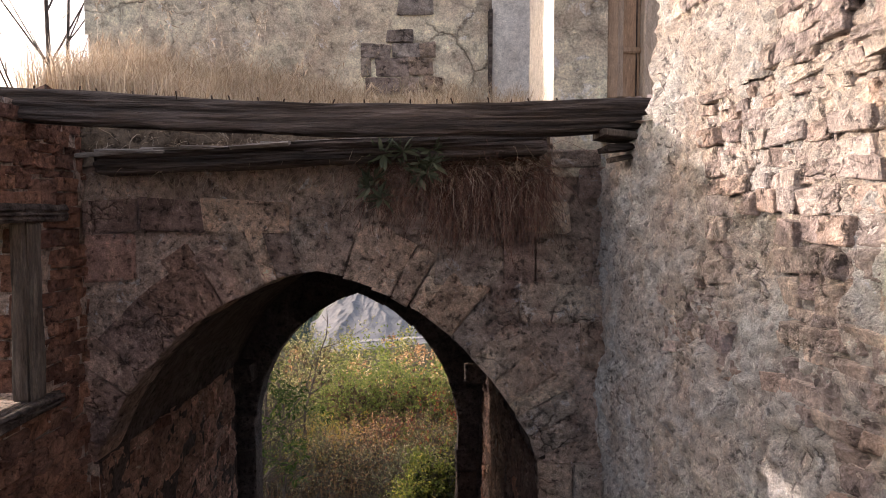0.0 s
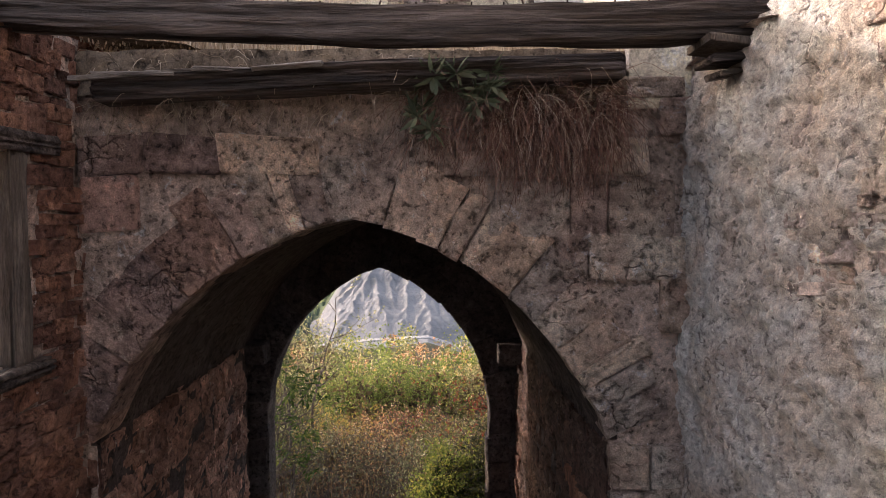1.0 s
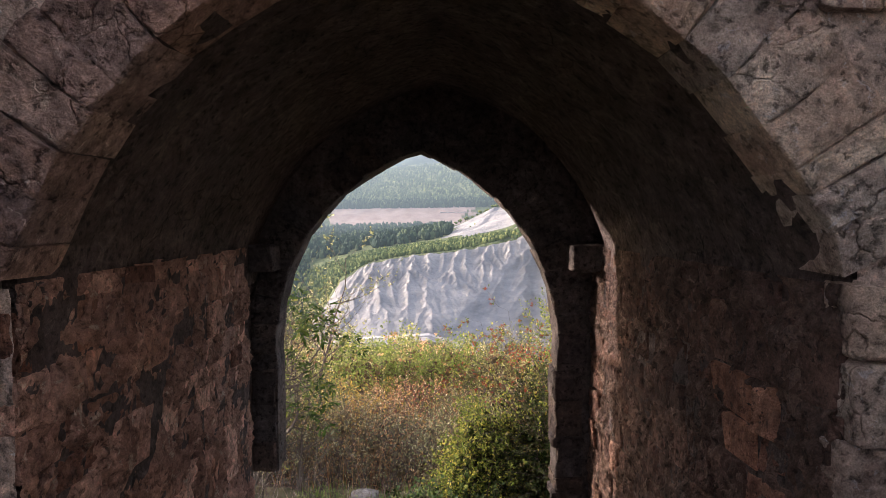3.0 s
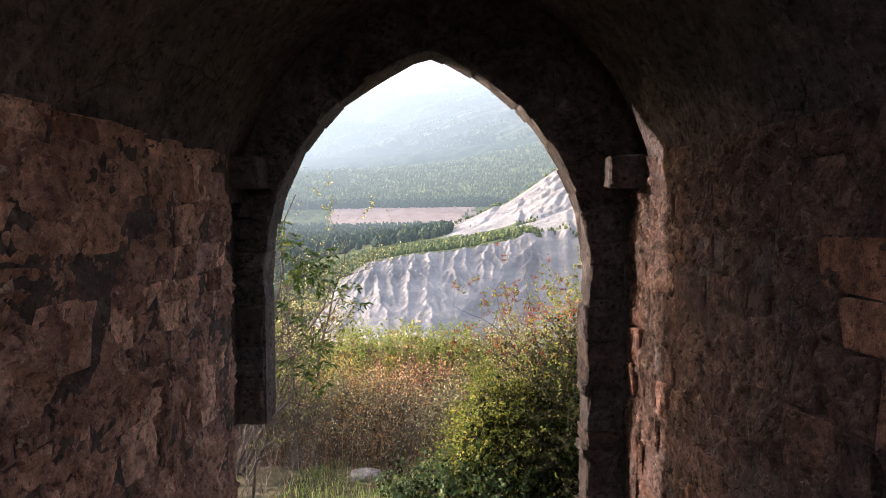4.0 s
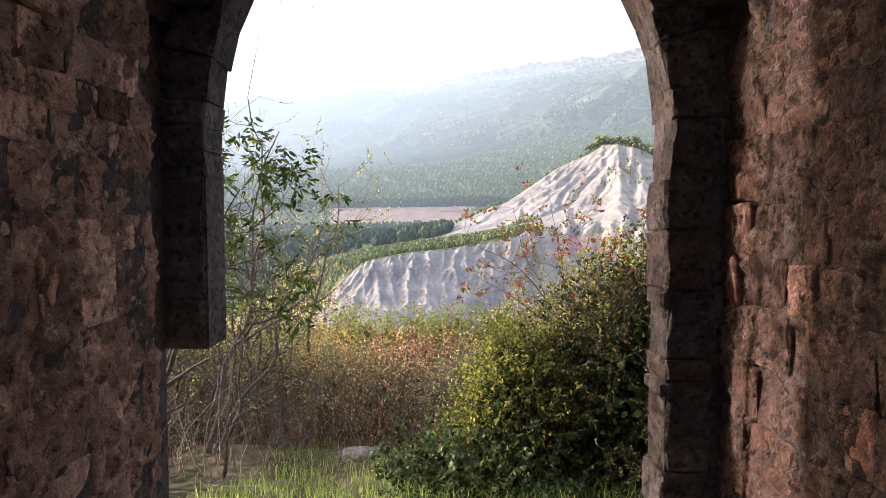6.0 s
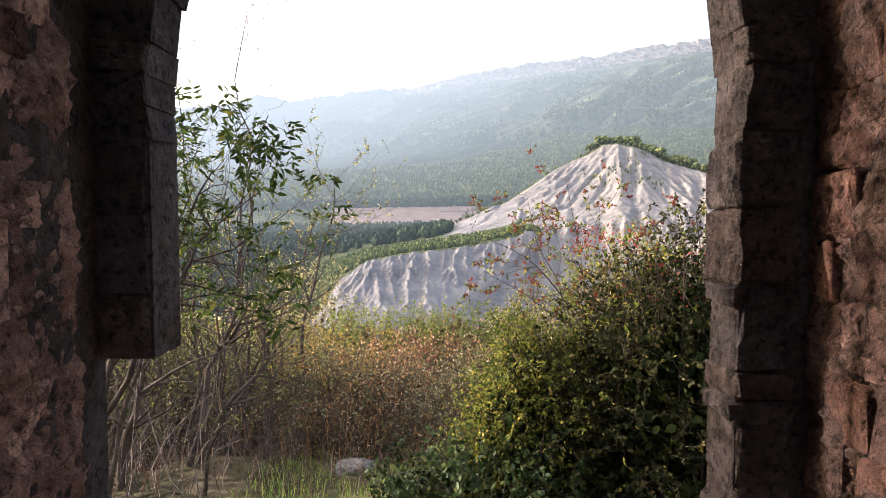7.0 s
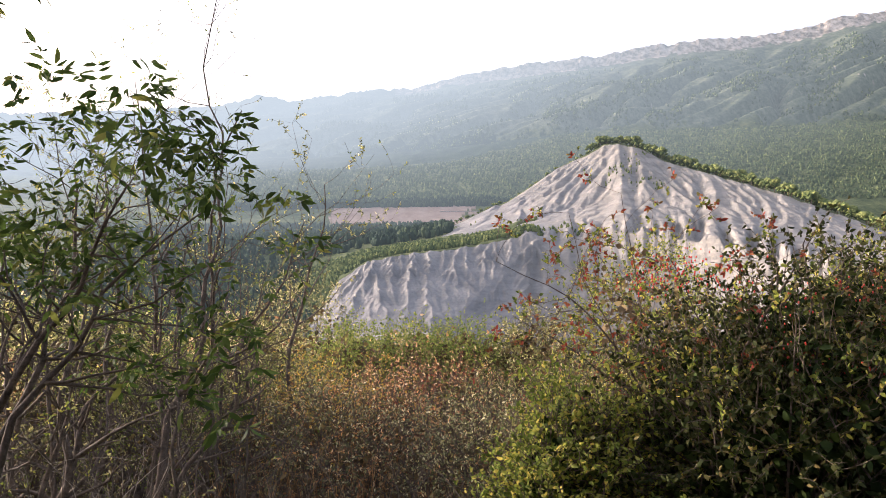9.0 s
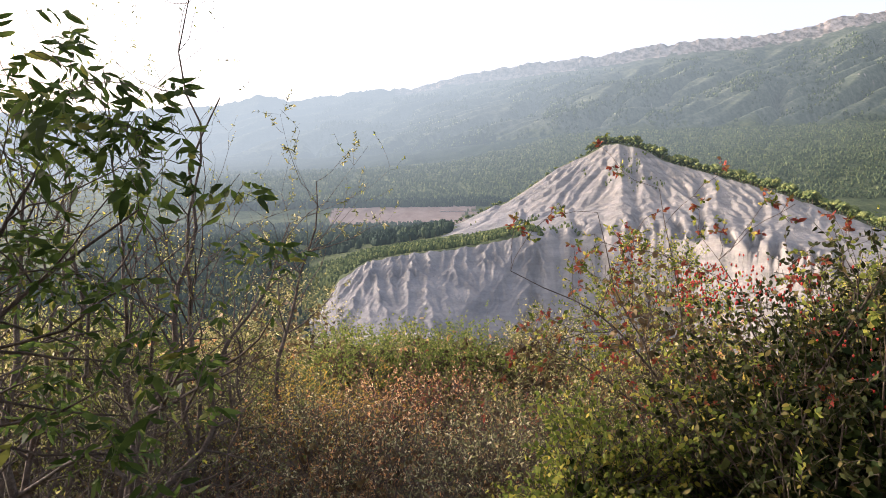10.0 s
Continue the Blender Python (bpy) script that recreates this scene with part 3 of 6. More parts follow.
verts = [(x, y, upper_height(x, y)) for x in np.linspace(XL - 1.4, 0.86, 60) for y in np.linspace(YF + 0.02, 7.5, 40)]
roof = array_ob("floor_upper", verts, grid_faces(60, 40)[:, ::-1], M_SOIL, None, True)
tagged(roof, "earth-covered ruined upper floor over the passage", "upper floor", kind="structure")
rough_sheet("soil_edge", (XL, YF - 0.03, 5.98), (3.6, 0, 0), (0, 0.05, 0.3), M_SOIL, 0.03, 0.03, 3.0, roof, crust=0.04)
bm = bmesh.new()
rough_box(bm, (XL - 1.4, YF + 0.3, 5.5), (XL, 8.75, TOP + 0.05), 0, 0)
side = part("side_mass", bm, M_MORTAR, roof)

# plastered wall that stands at the back of the upper floor
back_wall = rough_sheet("wall_back", (-4.12, 7.4, 5.9), (5.3, 0, 0), (0, 0, 3.6), M_FACADE, 0.04, 0.02, 1.6, None,
                        lambda u, v: u > 0.12 * fbm((3.0, 1.0, v * 1.7), 4) + 0.03)
tagged(back_wall, "ruined back wall with stained cream plaster and a broken end", "ruined wall", kind="structure")
bm = bmesh.new()
rough_box(bm, (-4.05, 7.42, 5.9), (1.2, 7.9, 9.5), 0, 0)
part("wall_core", bm, M_MORTAR, back_wall)

# pier of the upper storey beside the window
pier = empty("wall_pier", (0.86, YF, TOP))
tagged(pier, "plastered stone pier with a whitewashed reveal beside a window", "pier", kind="structure")
rough_sheet("pier_front", (0.84, YF - 0.01, 5.9), (0.41, 0, 0), (0, 0, 3.4), M_FACADE, 0.04, 0.012, 2.0, None).parent = pier
pier.location = (0, 0, 0)
rough_sheet("pier_reveal", (0.85, 6.3, 5.9), (0, -1.42, 0), (0, 0, 3.4), M_WHITEWASH, 0.04, 0.012, 2.0, pier)
bm = bmesh.new()
rough_box(bm, (0.865, YF + 0.02, 5.9), (1.24, 6.3, 9.3), 0, 0)
part("pier_core", bm, M_MORTAR, pier)

# right wall of the yard
def bare(y, z):
    """Where the plaster has fallen from the right wall."""
    edge = 3.15 + 0.35 * fbm((y * 0.9, z * 0.9, 5.0), 4) - 0.42 * (z - 5.4) * (1 if z < 5.4 else -0.15)
    return y < min(edge, 3.5) and z > 4.95 - 0.55 * max(0, 2.45 - y) + 0.25 * fbm((y, z, 9.0), 3) or (y < 2.08 + 0.06 * fbm((1, z * 2, 2.0), 3))


wall_right = rough_sheet("wall_right", (1.25, YF + 0.12, 3.0), (0.113, -3.4, 0), (0, 0, 3.22), M_PLASTER, 0.018, 0.04, 2.0, crust=0.07, push=lambda p: -0.03 if bare(p.y, p.z) else 0.012)
rough_sheet("lower_face", (1.29, YF + 0.12, -0.2), (0.2, -6.6, 0), (0, 0, 3.25), M_PLASTER, 0.08, 0.04, 1.6, wall_right)
rough_sheet("rear_face", (1.37, 1.62, 2.9), (0.1, -3.3, 0), (0, 0, 3.4), M_PLASTER, 0.08, 0.04, 1.6, wall_right)
tagged(wall_right, "tall side wall of grey lime plaster over bare rubble stone", "side wall", kind="structure")
rough_sheet("upper_face", (1.29, 3.86, 6.17), (0.085, -2.3, 0), (0, 0, 1.3), M_PLASTER, 0.022, 0.05, 2.2, wall_right, crust=0.07, push=lambda p: -0.03 if noise.noise(Vector(((3.86 - p.y) * 1.6, (p.z - 6.2) * 1.6, 14.0))) > 0.0 else 0.0)
rough_sheet("top_face", (1.31, 3.84, 7.4), (0.17, -5.4, 0), (0, 0, 1.8), M_PLASTER, 0.08, 0.04, 1.6, wall_right)
bm = bmesh.new()
rough_box(bm, (1.55, -1.7, -0.2), (2.1, YF + 0.9, 6.15), 0, 0)
rough_box(bm, (1.50, -1.7, 6.15), (2.1, 3.84, 9.2), 0, 0)
part("wall_core", bm, M_MORTAR, wall_right)
rough_sheet("ledge", (1.2, 5.6, 6.2), (0.9, 0, 0), (0, -1.8, 0), M_MORTAR, 0.05, 0.05, 3.0, wall_right, flip=True)

# left wall of the yard with a timber-framed opening
WIN_Y, WIN_Z0, WIN_Z1 = 4.33, 4.36, 5.55
wall_left = rough_sheet("wall_left", (XL, -1.7, -0.2), (0, 6.62, 0), (0, 0, 6.55), M_MORTAR, 0.05, 0.03, 2.0, None,
                        lambda u, v: not (3.3 < u - 1.7 < WIN_Y and WIN_Z0 < v - 0.2 < WIN_Z1), flip=False)
tagged(wall_left, "reddish rubble side wall with an unglazed window opening", "side wall", kind="structure")
bm = bmesh.new()
for lo, hi in (((XL - 0.5, -1.7, -0.2), (XL - 0.04, 3.3, 6.3)), ((XL - 0.5, 3.3, -0.2), (XL - 0.04, WIN_Y, WIN_Z0)), ((XL - 0.5, 3.3, WIN_Z1), (XL - 0.04, WIN_Y, 6.3)), ((XL - 0.5, WIN_Y, -0.2), (XL - 0.04, YF + 0.3, 6.3))):
    rough_box(bm, lo, hi, 0, 0)
part("wall_core", bm, M_MORTAR, wall_left)
# unseen wall added behind the viewpoint; its height limits light in the yard
bm = bmesh.new()
rough_box(bm, (XL - 0.5, -2.2, -0.2), (2.1, -1.7, 4.3), 0, 0)
wall_rear = mesh_ob("wall_rear", bm, M_MORTAR)
tagged(wall_rear, "unseen plain rubble wall added to close the yard", "wall", kind="structure")


# ---- timbers ----
def timber(name, line, half_w, half_h, material, parent=None, rng=random, step=0.035, split=0.02):
    """A hewn beam along a polyline, with cracks and worn edges running along it."""
    pts = [Vector(p) for p in line]
    seg = [0.0]
    for a, b in zip(pts, pts[1:]):
        seg.append(seg[-1] + (b - a).length)
    n = int(seg[-1] / step) + 2
    around = 44
    seed = rng.uniform(0, 50)
    verts = []
    for i in range(n):
        s = seg[-1] * i / (n - 1)
        p = Vector([float(np.interp(s, seg, [q[k] for q in pts])) for k in range(3)])
        p2 = Vector([float(np.interp(min(s + 0.02, seg[-1]), seg, [q[k] for q in pts])) for k in range(3)])
        p1 = Vector([float(np.interp(max(s - 0.02, 0), seg, [q[k] for q in pts])) for k in range(3)])
        d = (p2 - p1).normalized()
        side = d.cross(Vector((0, 0, 1))).normalized()
        up = side.cross(d)
        e = 0.75 if i in (0, n - 1) else 1.0
        for k in range(around):
            a = 2 * math.pi * k / around
            ca, sa = math.cos(a), math.sin(a)
            q = (abs(ca) ** 5 + abs(sa) ** 5) ** (-1 / 5)
            w = 1 + 0.16 * fbm((s * 1.1, ca * 0.8 + seed, sa * 0.8), 3)
            groove = max(noise.noise(Vector((s * 0.9 + seed, ca * 4.2, sa * 4.2))), noise.noise(Vector((s * 1.7 + seed, ca * 9, sa * 9))) * 0.7)
            r = e * w - split / half_h * max(0, groove * 3 - 0.3)
            verts.append(tuple(p + side * (ca * q * half_w * r) + up * (sa * q * half_h * r)))
    faces = []
    for i in range(n - 1):
        for k in range(around):
            a, b = i * around + k, i * around + (k + 1) % around
            faces.append((a, b, b + around, a + around))
    faces.append(tuple(range(around))[::-1])
    faces.append(tuple(range((n - 1) * around, n * around)))
    return array_ob(name, verts, faces, material, parent, False)


beam = timber("roof_beam", [(-3.7, 4.2, 6.38), (-1.8, 4.2, 6.27), (-0.7, 4.2, 6.225), (0.75, 4.2, 6.235), (1.62, 4.2, 6.27)], 0.105, 0.105, M_OLDWOOD, None, random.Random(4))
tagged(beam, "long dark weathered oak beam spanning between the two walls", "beam")
log = timber("wall_plate", [(-2.55, 4.72, 5.98), (-1.6, 4.7, 6.02), (-0.8, 4.68, 6.07), (0.0, 4.72, 6.1), (0.76, 4.74, 6.13)], 0.11, 0.085, M_OLDWOOD, None, random.Random(9))
tagged(log, "split silvery-topped log lying along the wall top", "log")

# ---- the land outside: one sheet from the gate to the horizon ----
OX, OY, OZ = -1.3, 7.9, 2.28
FOC = 1119.7


def slope_of(row):
    """Rise per metre ahead of a line of sight, given on a plate behind the gate's eye point."""
    return -np.tan(math.radians(3) + np.arctan((np.asarray(row, float) - 441) / FOC))


def table(u, xs, rows):
    return slope_of(np.interp(u * FOC + 784, xs, rows))


def np_noise(x, y, seed, octaves=4):
    """Smooth value noise on arrays."""
    out = np.zeros_like(x)
    amp = 1.0
    for o in range(octaves):
        r = np.random.RandomState(seed + o)
        g = r.uniform(-1, 1, (64, 64))
        xi, yi = np.floor(x).astype(int), np.floor(y).astype(int)
        fx, fy = x - xi, y - yi
        fx, fy = fx * fx * (3 - 2 * fx), fy * fy * (3 - 2 * fy)
        a, b = g[xi % 64, yi % 64], g[(xi + 1) % 64, yi % 64]
        c, d = g[xi % 64, (yi + 1) % 64], g[(xi + 1) % 64, (yi + 1) % 64]
        out += amp * ((a * (1 - fx) + b * fx) * (1 - fy) + (c * (1 - fx) + d * fx) * fy)
        x, y, amp = x * 2.03 + 11, y * 2.03 + 5, amp * 0.5
    return out


# distances ahead at which the land bends
D_TOE, D_CREST, D_TERRACE, D_RIDGE, D_VALE, D_BANK0, D_BANK1, D_PLAIN, D_FOOT, D_CLIFF, D_TOP, D_END = 300, 372, 480, 590, 900, 1180, 1260, 2300, 2750, 3900, 3980, 4700


def land_rows(u):
    toe = table(u, (-400, 545, 650, 760, 830, 900, 1100, 1568, 2000), (640, 612, 598, 592, 615, 650, 690, 720, 720))
    crest = table(u, (-400, 500, 560, 600, 650, 715, 800, 870, 930, 1000, 1100, 1250, 1400, 1568, 2000), (600, 590, 560, 494, 463, 450, 441, 429, 416, 420, 405, 425, 450, 480, 500))
    terrace = table(u, (-400, 400, 540, 650, 770, 870, 950, 1000, 1100, 1300, 1568, 2000), (520, 500, 482, 447, 428, 407, 385, 372, 350, 380, 440, 460))
    ridge = table(u, (-400, 560, 700, 790, 850, 900, 980, 1040, 1065, 1095, 1130, 1180, 1250, 1330, 1400, 1470, 1568, 2000), (455, 435, 420, 405, 377, 357, 303, 271, 256, 253, 262, 287, 306, 328, 349, 374, 409, 450))
    vale = table(u, (-400, 560, 800, 1000, 2000), (430, 418, 408, 420, 460))
    bank0 = table(u, (-400, 450, 600, 850, 2000), (405, 400, 400, 396, 400))
    bank1 = table(u, (-400, 450, 600, 830, 2000), (378, 374, 369, 366, 362))
    plain = table(u, (-400, 400, 640, 800, 1000, 1300, 1568, 2000), (318, 305, 297, 285, 262, 250, 245, 240))
    foot = table(u, (-400, 400, 640, 800, 985, 1200, 1568, 2000), (290, 282, 272, 258, 236, 226, 215, 205))
    top = table(u, (-400, 100, 340, 400, 460, 515, 590, 640, 720, 780, 840, 920, 985, 1060, 1140, 1215, 1345, 1440, 1490, 1568, 2000), (205, 200, 191, 186, 169, 180, 172, 161, 158, 142, 128, 116, 106, 99, 83, 73, 61, 43, 27, 17, 0))
    ragged = np_noise(u * 62, u * 0 + 3.0, 45, 4)
    cliff = top - 0.017 * np.clip((u * FOC + 784 - 560) / 300, 0.15, 1.0)
    top = top + 0.0016 * np.sign(ragged) * np.abs(ragged) ** 0.5 + 0.0012 * np_noise(u * 160, u * 0 + 1.0, 46, 2)
    # the high ridge swings towards the gate on its right
    px = u * FOC + 784
    near = np.interp(px, (1060, 1200, 1400, 1568, 1800), (1.0, 0.9, 0.72, 0.6, 0.55))
    one = np.ones_like(u)
    return [(D_TOE * np.minimum(one, near + 0.1), toe), (D_CREST * near, crest), (D_TERRACE * near, terrace), (D_RIDGE * near, ridge), (D_VALE * one, vale), (D_BANK0 * one, bank0), (D_BANK1 * one, bank1), (D_PLAIN * one, plain), (D_FOOT * one, foot), (D_CLIFF * one, cliff), (D_TOP * one, top), (D_END * one, top - 0.03)]


NEAR_D = (0, 0.95, 3.0, 6.6, 12, 30, 90)
NEAR_Z = (-0.05, -0.1, -0.7, -1.65, -3.1, -9.0, -24.0)


def land_height(u, d, fine=True):
    """Height of the land at a distance d ahead and a sideways ratio u (arrays of one shape)."""
    rows = land_rows(u)
    ds = [np.full_like(u, v) for v in NEAR_D] + [r[0] for r in rows]
    zs = [np.full_like(u, v) for v in NEAR_Z] + [OZ + r[0] * r[1] for r in rows]
    z, k, t = zs[0].copy(), np.zeros(u.shape, int), np.zeros_like(u)
    for i in range(len(ds) - 1):
        on = d >= ds[i]
        s = np.clip((d - ds[i]) / (ds[i + 1] - ds[i]), 0, 1)
        z = np.where(on, zs[i] * (1 - s) + zs[i + 1] * s, z)
        k, t = np.where(on, i, k), np.where(on, s, t)
    if not fine:
        return z, k, t
    x = u * d
    px = u * FOC + 784
    for f in CARVED:
        z = z + f(px, d)
    # broken ground on the plain, and the crags of the mountain's rim
    z = z + (d > D_BANK1 + 200) * (d < D_FOOT) * 5 * np_noise(u * 40, d / 90, 41, 3)
    crag = (d >= D_CLIFF) & (d <= D_TOP + 1)
    z = z + crag * 5 * np_noise(px / 14, d / 40, 51, 3)
    near = np.clip(1 - d / 80, 0, 1)
    z = z + near * np.clip((d - 1) / 4, 0, 1) * 0.22 * np_noise(x * 0.6, d * 0.6, 61, 4)
    return z, k, t


def erode(z, dx, dy, fixed, steps, rate, power=0.45, creep=0.03):
    """Running water on a grid of heights: each cell drains to its steepest neighbour, and streams cut by their catchment and fall."""
    n, m = z.shape
    z = z.copy()
    idx = np.arange(n * m).reshape(n, m)
    moves = [(a, b) for a in (-1, 0, 1) for b in (-1, 0, 1) if a or b]
    for step in range(steps):
        best, to, far = np.zeros((n, m)), idx.copy(), np.ones((n, m))
        for a, b in moves:
            ia, ib = np.clip(np.arange(n) + a, 0, n - 1), np.clip(np.arange(m) + b, 0, m - 1)
            ln = math.hypot(a * dx, b * dy)
            fall = (z - z[np.ix_(ia, ib)]) / ln
            on = fall > best
            best, to, far = np.where(on, fall, best), np.where(on, idx[np.ix_(ia, ib)], to), np.where(on, ln, far)
        to[fixed] = idx[fixed]
        order = np.argsort(z, axis=None).tolist()
        t, area = to.ravel().tolist(), [dx * dy] * (n * m)
        for i in reversed(order):
            if t[i] != i:
                area[t[i]] += area[i]
        cut = (rate * np.asarray(area) ** power / far.ravel()).tolist()
        h = z.ravel().tolist()
        for i in order:
            j = t[i]
            if j != i and h[j] < h[i]:
                h[i] = (h[i] + cut[i] * h[j]) / (1 + cut[i])
        new_z = np.array(h).reshape(n, m)
        p = np.pad(new_z, 1, mode="edge")
        new_z = new_z + creep * (p[2:, 1:-1] + p[:-2, 1:-1] + p[1:-1, 2:] + p[1:-1, :-2] - 4 * new_z)
        z = np.where(fixed, z, new_z)
    return z


def blurred(a, r):
    """A running mean along both axes."""
    for ax in (0, 1):
        p = np.pad(a, [(r, r) if i == ax else (0, 0) for i in (0, 1)], mode="edge")
        c = np.cumsum(np.insert(p, 0, 0, axis=ax), axis=ax)
        w = 2 * r + 1
        a = (c[w:] - c[:-w] if ax == 0 else c[:, w:] - c[:, :-w]) / w
    return a


def carving(grid_px, grid_d, near_of, cell, seed, steps, rate, relief, lean, rough, broad, soft, mask, extra=None, power=0.45, creep=0.03):
    """Erodes one stretch of the land and returns the change of height as a function of sideways place and distance."""
    P, Q = np.meshgrid(grid_px, grid_d, indexing="ij")
    D = Q * near_of(P)
    base, _, _ = land_height((P - 784) / FOC, D, False)
    if extra is not None:
        base = base + extra(P, D, base)
    i, j = np.meshgrid(np.arange(P.shape[0]), np.arange(P.shape[1]), indexing="ij")
    z0 = base + lean * i * cell[0] + rough * np_noise(i / 7.0, j / 7.0, seed, 5) + broad[0] * np_noise(i / broad[1], j / broad[2], seed + 40, 3)
    fixed = np.zeros(P.shape, bool)
    fixed[:, 0] = True
    cut = erode(z0, cell[0], cell[1], fixed, steps, rate, power, creep) - (base + lean * i * cell[0])
    cut = cut - blurred(cut, soft)
    cut = cut * relief / max(float(np.std(cut)), 1e-6)
    cut = np.clip(cut, -3 * relief, 2.4 * relief) * mask(P, Q)
    if extra is not None:
        cut = cut + extra(P, D, base) * mask(P, Q)

    def at(px, d):
        a = (px - grid_px[0]) / (grid_px[1] - grid_px[0])
        b = (d / near_of(px) - grid_d[0]) / (grid_d[1] - grid_d[0])
        on = (a >= 0) & (a < len(grid_px) - 1) & (b >= 0) & (b < len(grid_d) - 1)
        a, b = np.clip(a, 0, len(grid_px) - 1.001), np.clip(b, 0, len(grid_d) - 1.001)
        ia, ib = a.astype(int), b.astype(int)
        fa, fb = a - ia, b - ib
        v = (cut[ia, ib] * (1 - fa) + cut[ia + 1, ib] * fa) * (1 - fb) + (cut[ia, ib + 1] * (1 - fa) + cut[ia + 1, ib + 1] * fa) * fb
        return np.where(on, v, 0.0)

    return at


def spur(P, D, base):
    """A nearer rib that runs from the knob at the crest's end down to the valley."""
    d_on = np.interp(P, (740, 760, 935, 1010), (286, 288, 366, 372))
    row = np.interp(P, (740, 760, 800, 850, 900, 935, 960, 1010), (640, 600, 566, 520, 468, 419, 414, 420))
    top = OZ + d_on * slope_of(row)
    tent = top - 0.5 * np.abs(D - d_on) - np.where(D < d_on, 0.0, 0.12) * np.abs(D - d_on)
    return np.clip(tent - base, 0, 40) * np.clip((P - 735) / 25, 0, 1) * np.clip((1005 - P) / 60, 0, 1)


CARVED = []


def carve_land():
    ridge_near = lambda P: np.interp(P, (1060, 1200, 1400, 1568, 1800), (1.0, 0.9, 0.72, 0.6, 0.55))
    plain = lambda P: np.ones_like(P)
    fade = lambda v, a, b: np.clip((v - a) / (b - a), 0, 1)
    front = carving(np.linspace(490, 990, 250), np.linspace(296, 374, 120), plain, (0.6, 0.65), 5, 70, 0.1, 1.9, -0.1, 0.6, (3.6, 27.0, 70.0), 30,
                    lambda P, Q: fade(Q, 296, 303) * (0.12 + 0.88 * fade(374 - Q, 0, 16)) * fade(374 - Q, 0, 3) * fade(P, 500, 530) * fade(980 - P, 0, 40), spur, 0.5, 0.012)
    high = carving(np.linspace(800, 1720, 380), np.linspace(302, 592, 150), ridge_near, (0.85, 1.75), 9, 55, 0.07, 1.9, 0.08, 0.9, (1.6, 12.0, 90.0), 11,
                   lambda P, Q: fade(Q, 302, 320) * fade(592 - Q, 0, 7) * np.where(Q < 374, 0.5 * fade(P, 940, 1000), fade(P, 810, 880)) * np.interp(Q, (374, 420, 480), (0.5, 0.6, 1.0)), None, 0.36, 0.01)
    mountain = carving(np.linspace(-320, 1980, 320), np.linspace(2680, 3900, 110), plain, (21.0, 11.2), 13, 40, 0.05, 21.0, 0.38, 10.0, (45.0, 16.0, 36.0), 20,
                       lambda P, Q: fade(Q, 2680, 2900) * fade(3900 - Q, 0, 300) * np.interp(P, (300, 700, 1500), (0.8, 1.0, 1.4)))
    CARVED.extend((front, high, mountain))


carve_land()
AZ = np.concatenate([np.linspace(-180, -48, 34)[:-1], np.linspace(-48, -36, 30)[:-1], np.linspace(-36, 36, 760), np.linspace(36, 48, 30)[1:], np.linspace(48, 180, 34)[1:]])
DD = np.concatenate([np.linspace(0.4, 12, 40), np.geomspace(12.5, 250, 40), np.linspace(255, 292, 10), np.linspace(294, 376, 130), np.linspace(378, 596, 120), np.linspace(604, 1300, 50), np.linspace(1320, 2680, 50), np.linspace(2694, 3900, 100), np.linspace(3908, 3990, 14), np.linspace(4050, 4700, 4)])
az, dd = np.meshgrid(np.radians(AZ), DD, indexing="ij")
scale = 1 / np.maximum(np.cos(az), 0.66)
u_grid = np.clip(np.tan(np.clip(az, -1.3, 1.3)), -0.95, 0.95)
zz, _, _ = land_height(u_grid, dd)
behind = np.clip((np.abs(np.degrees(az)) - 75) / 40, 0, 1)
zz = zz * (1 - behind) + behind * (-0.1 - 0.004 * dd)
verts = np.stack([OX + dd * scale * np.sin(az), OY + dd * scale * np.cos(az), zz], -1).reshape(-1, 3)


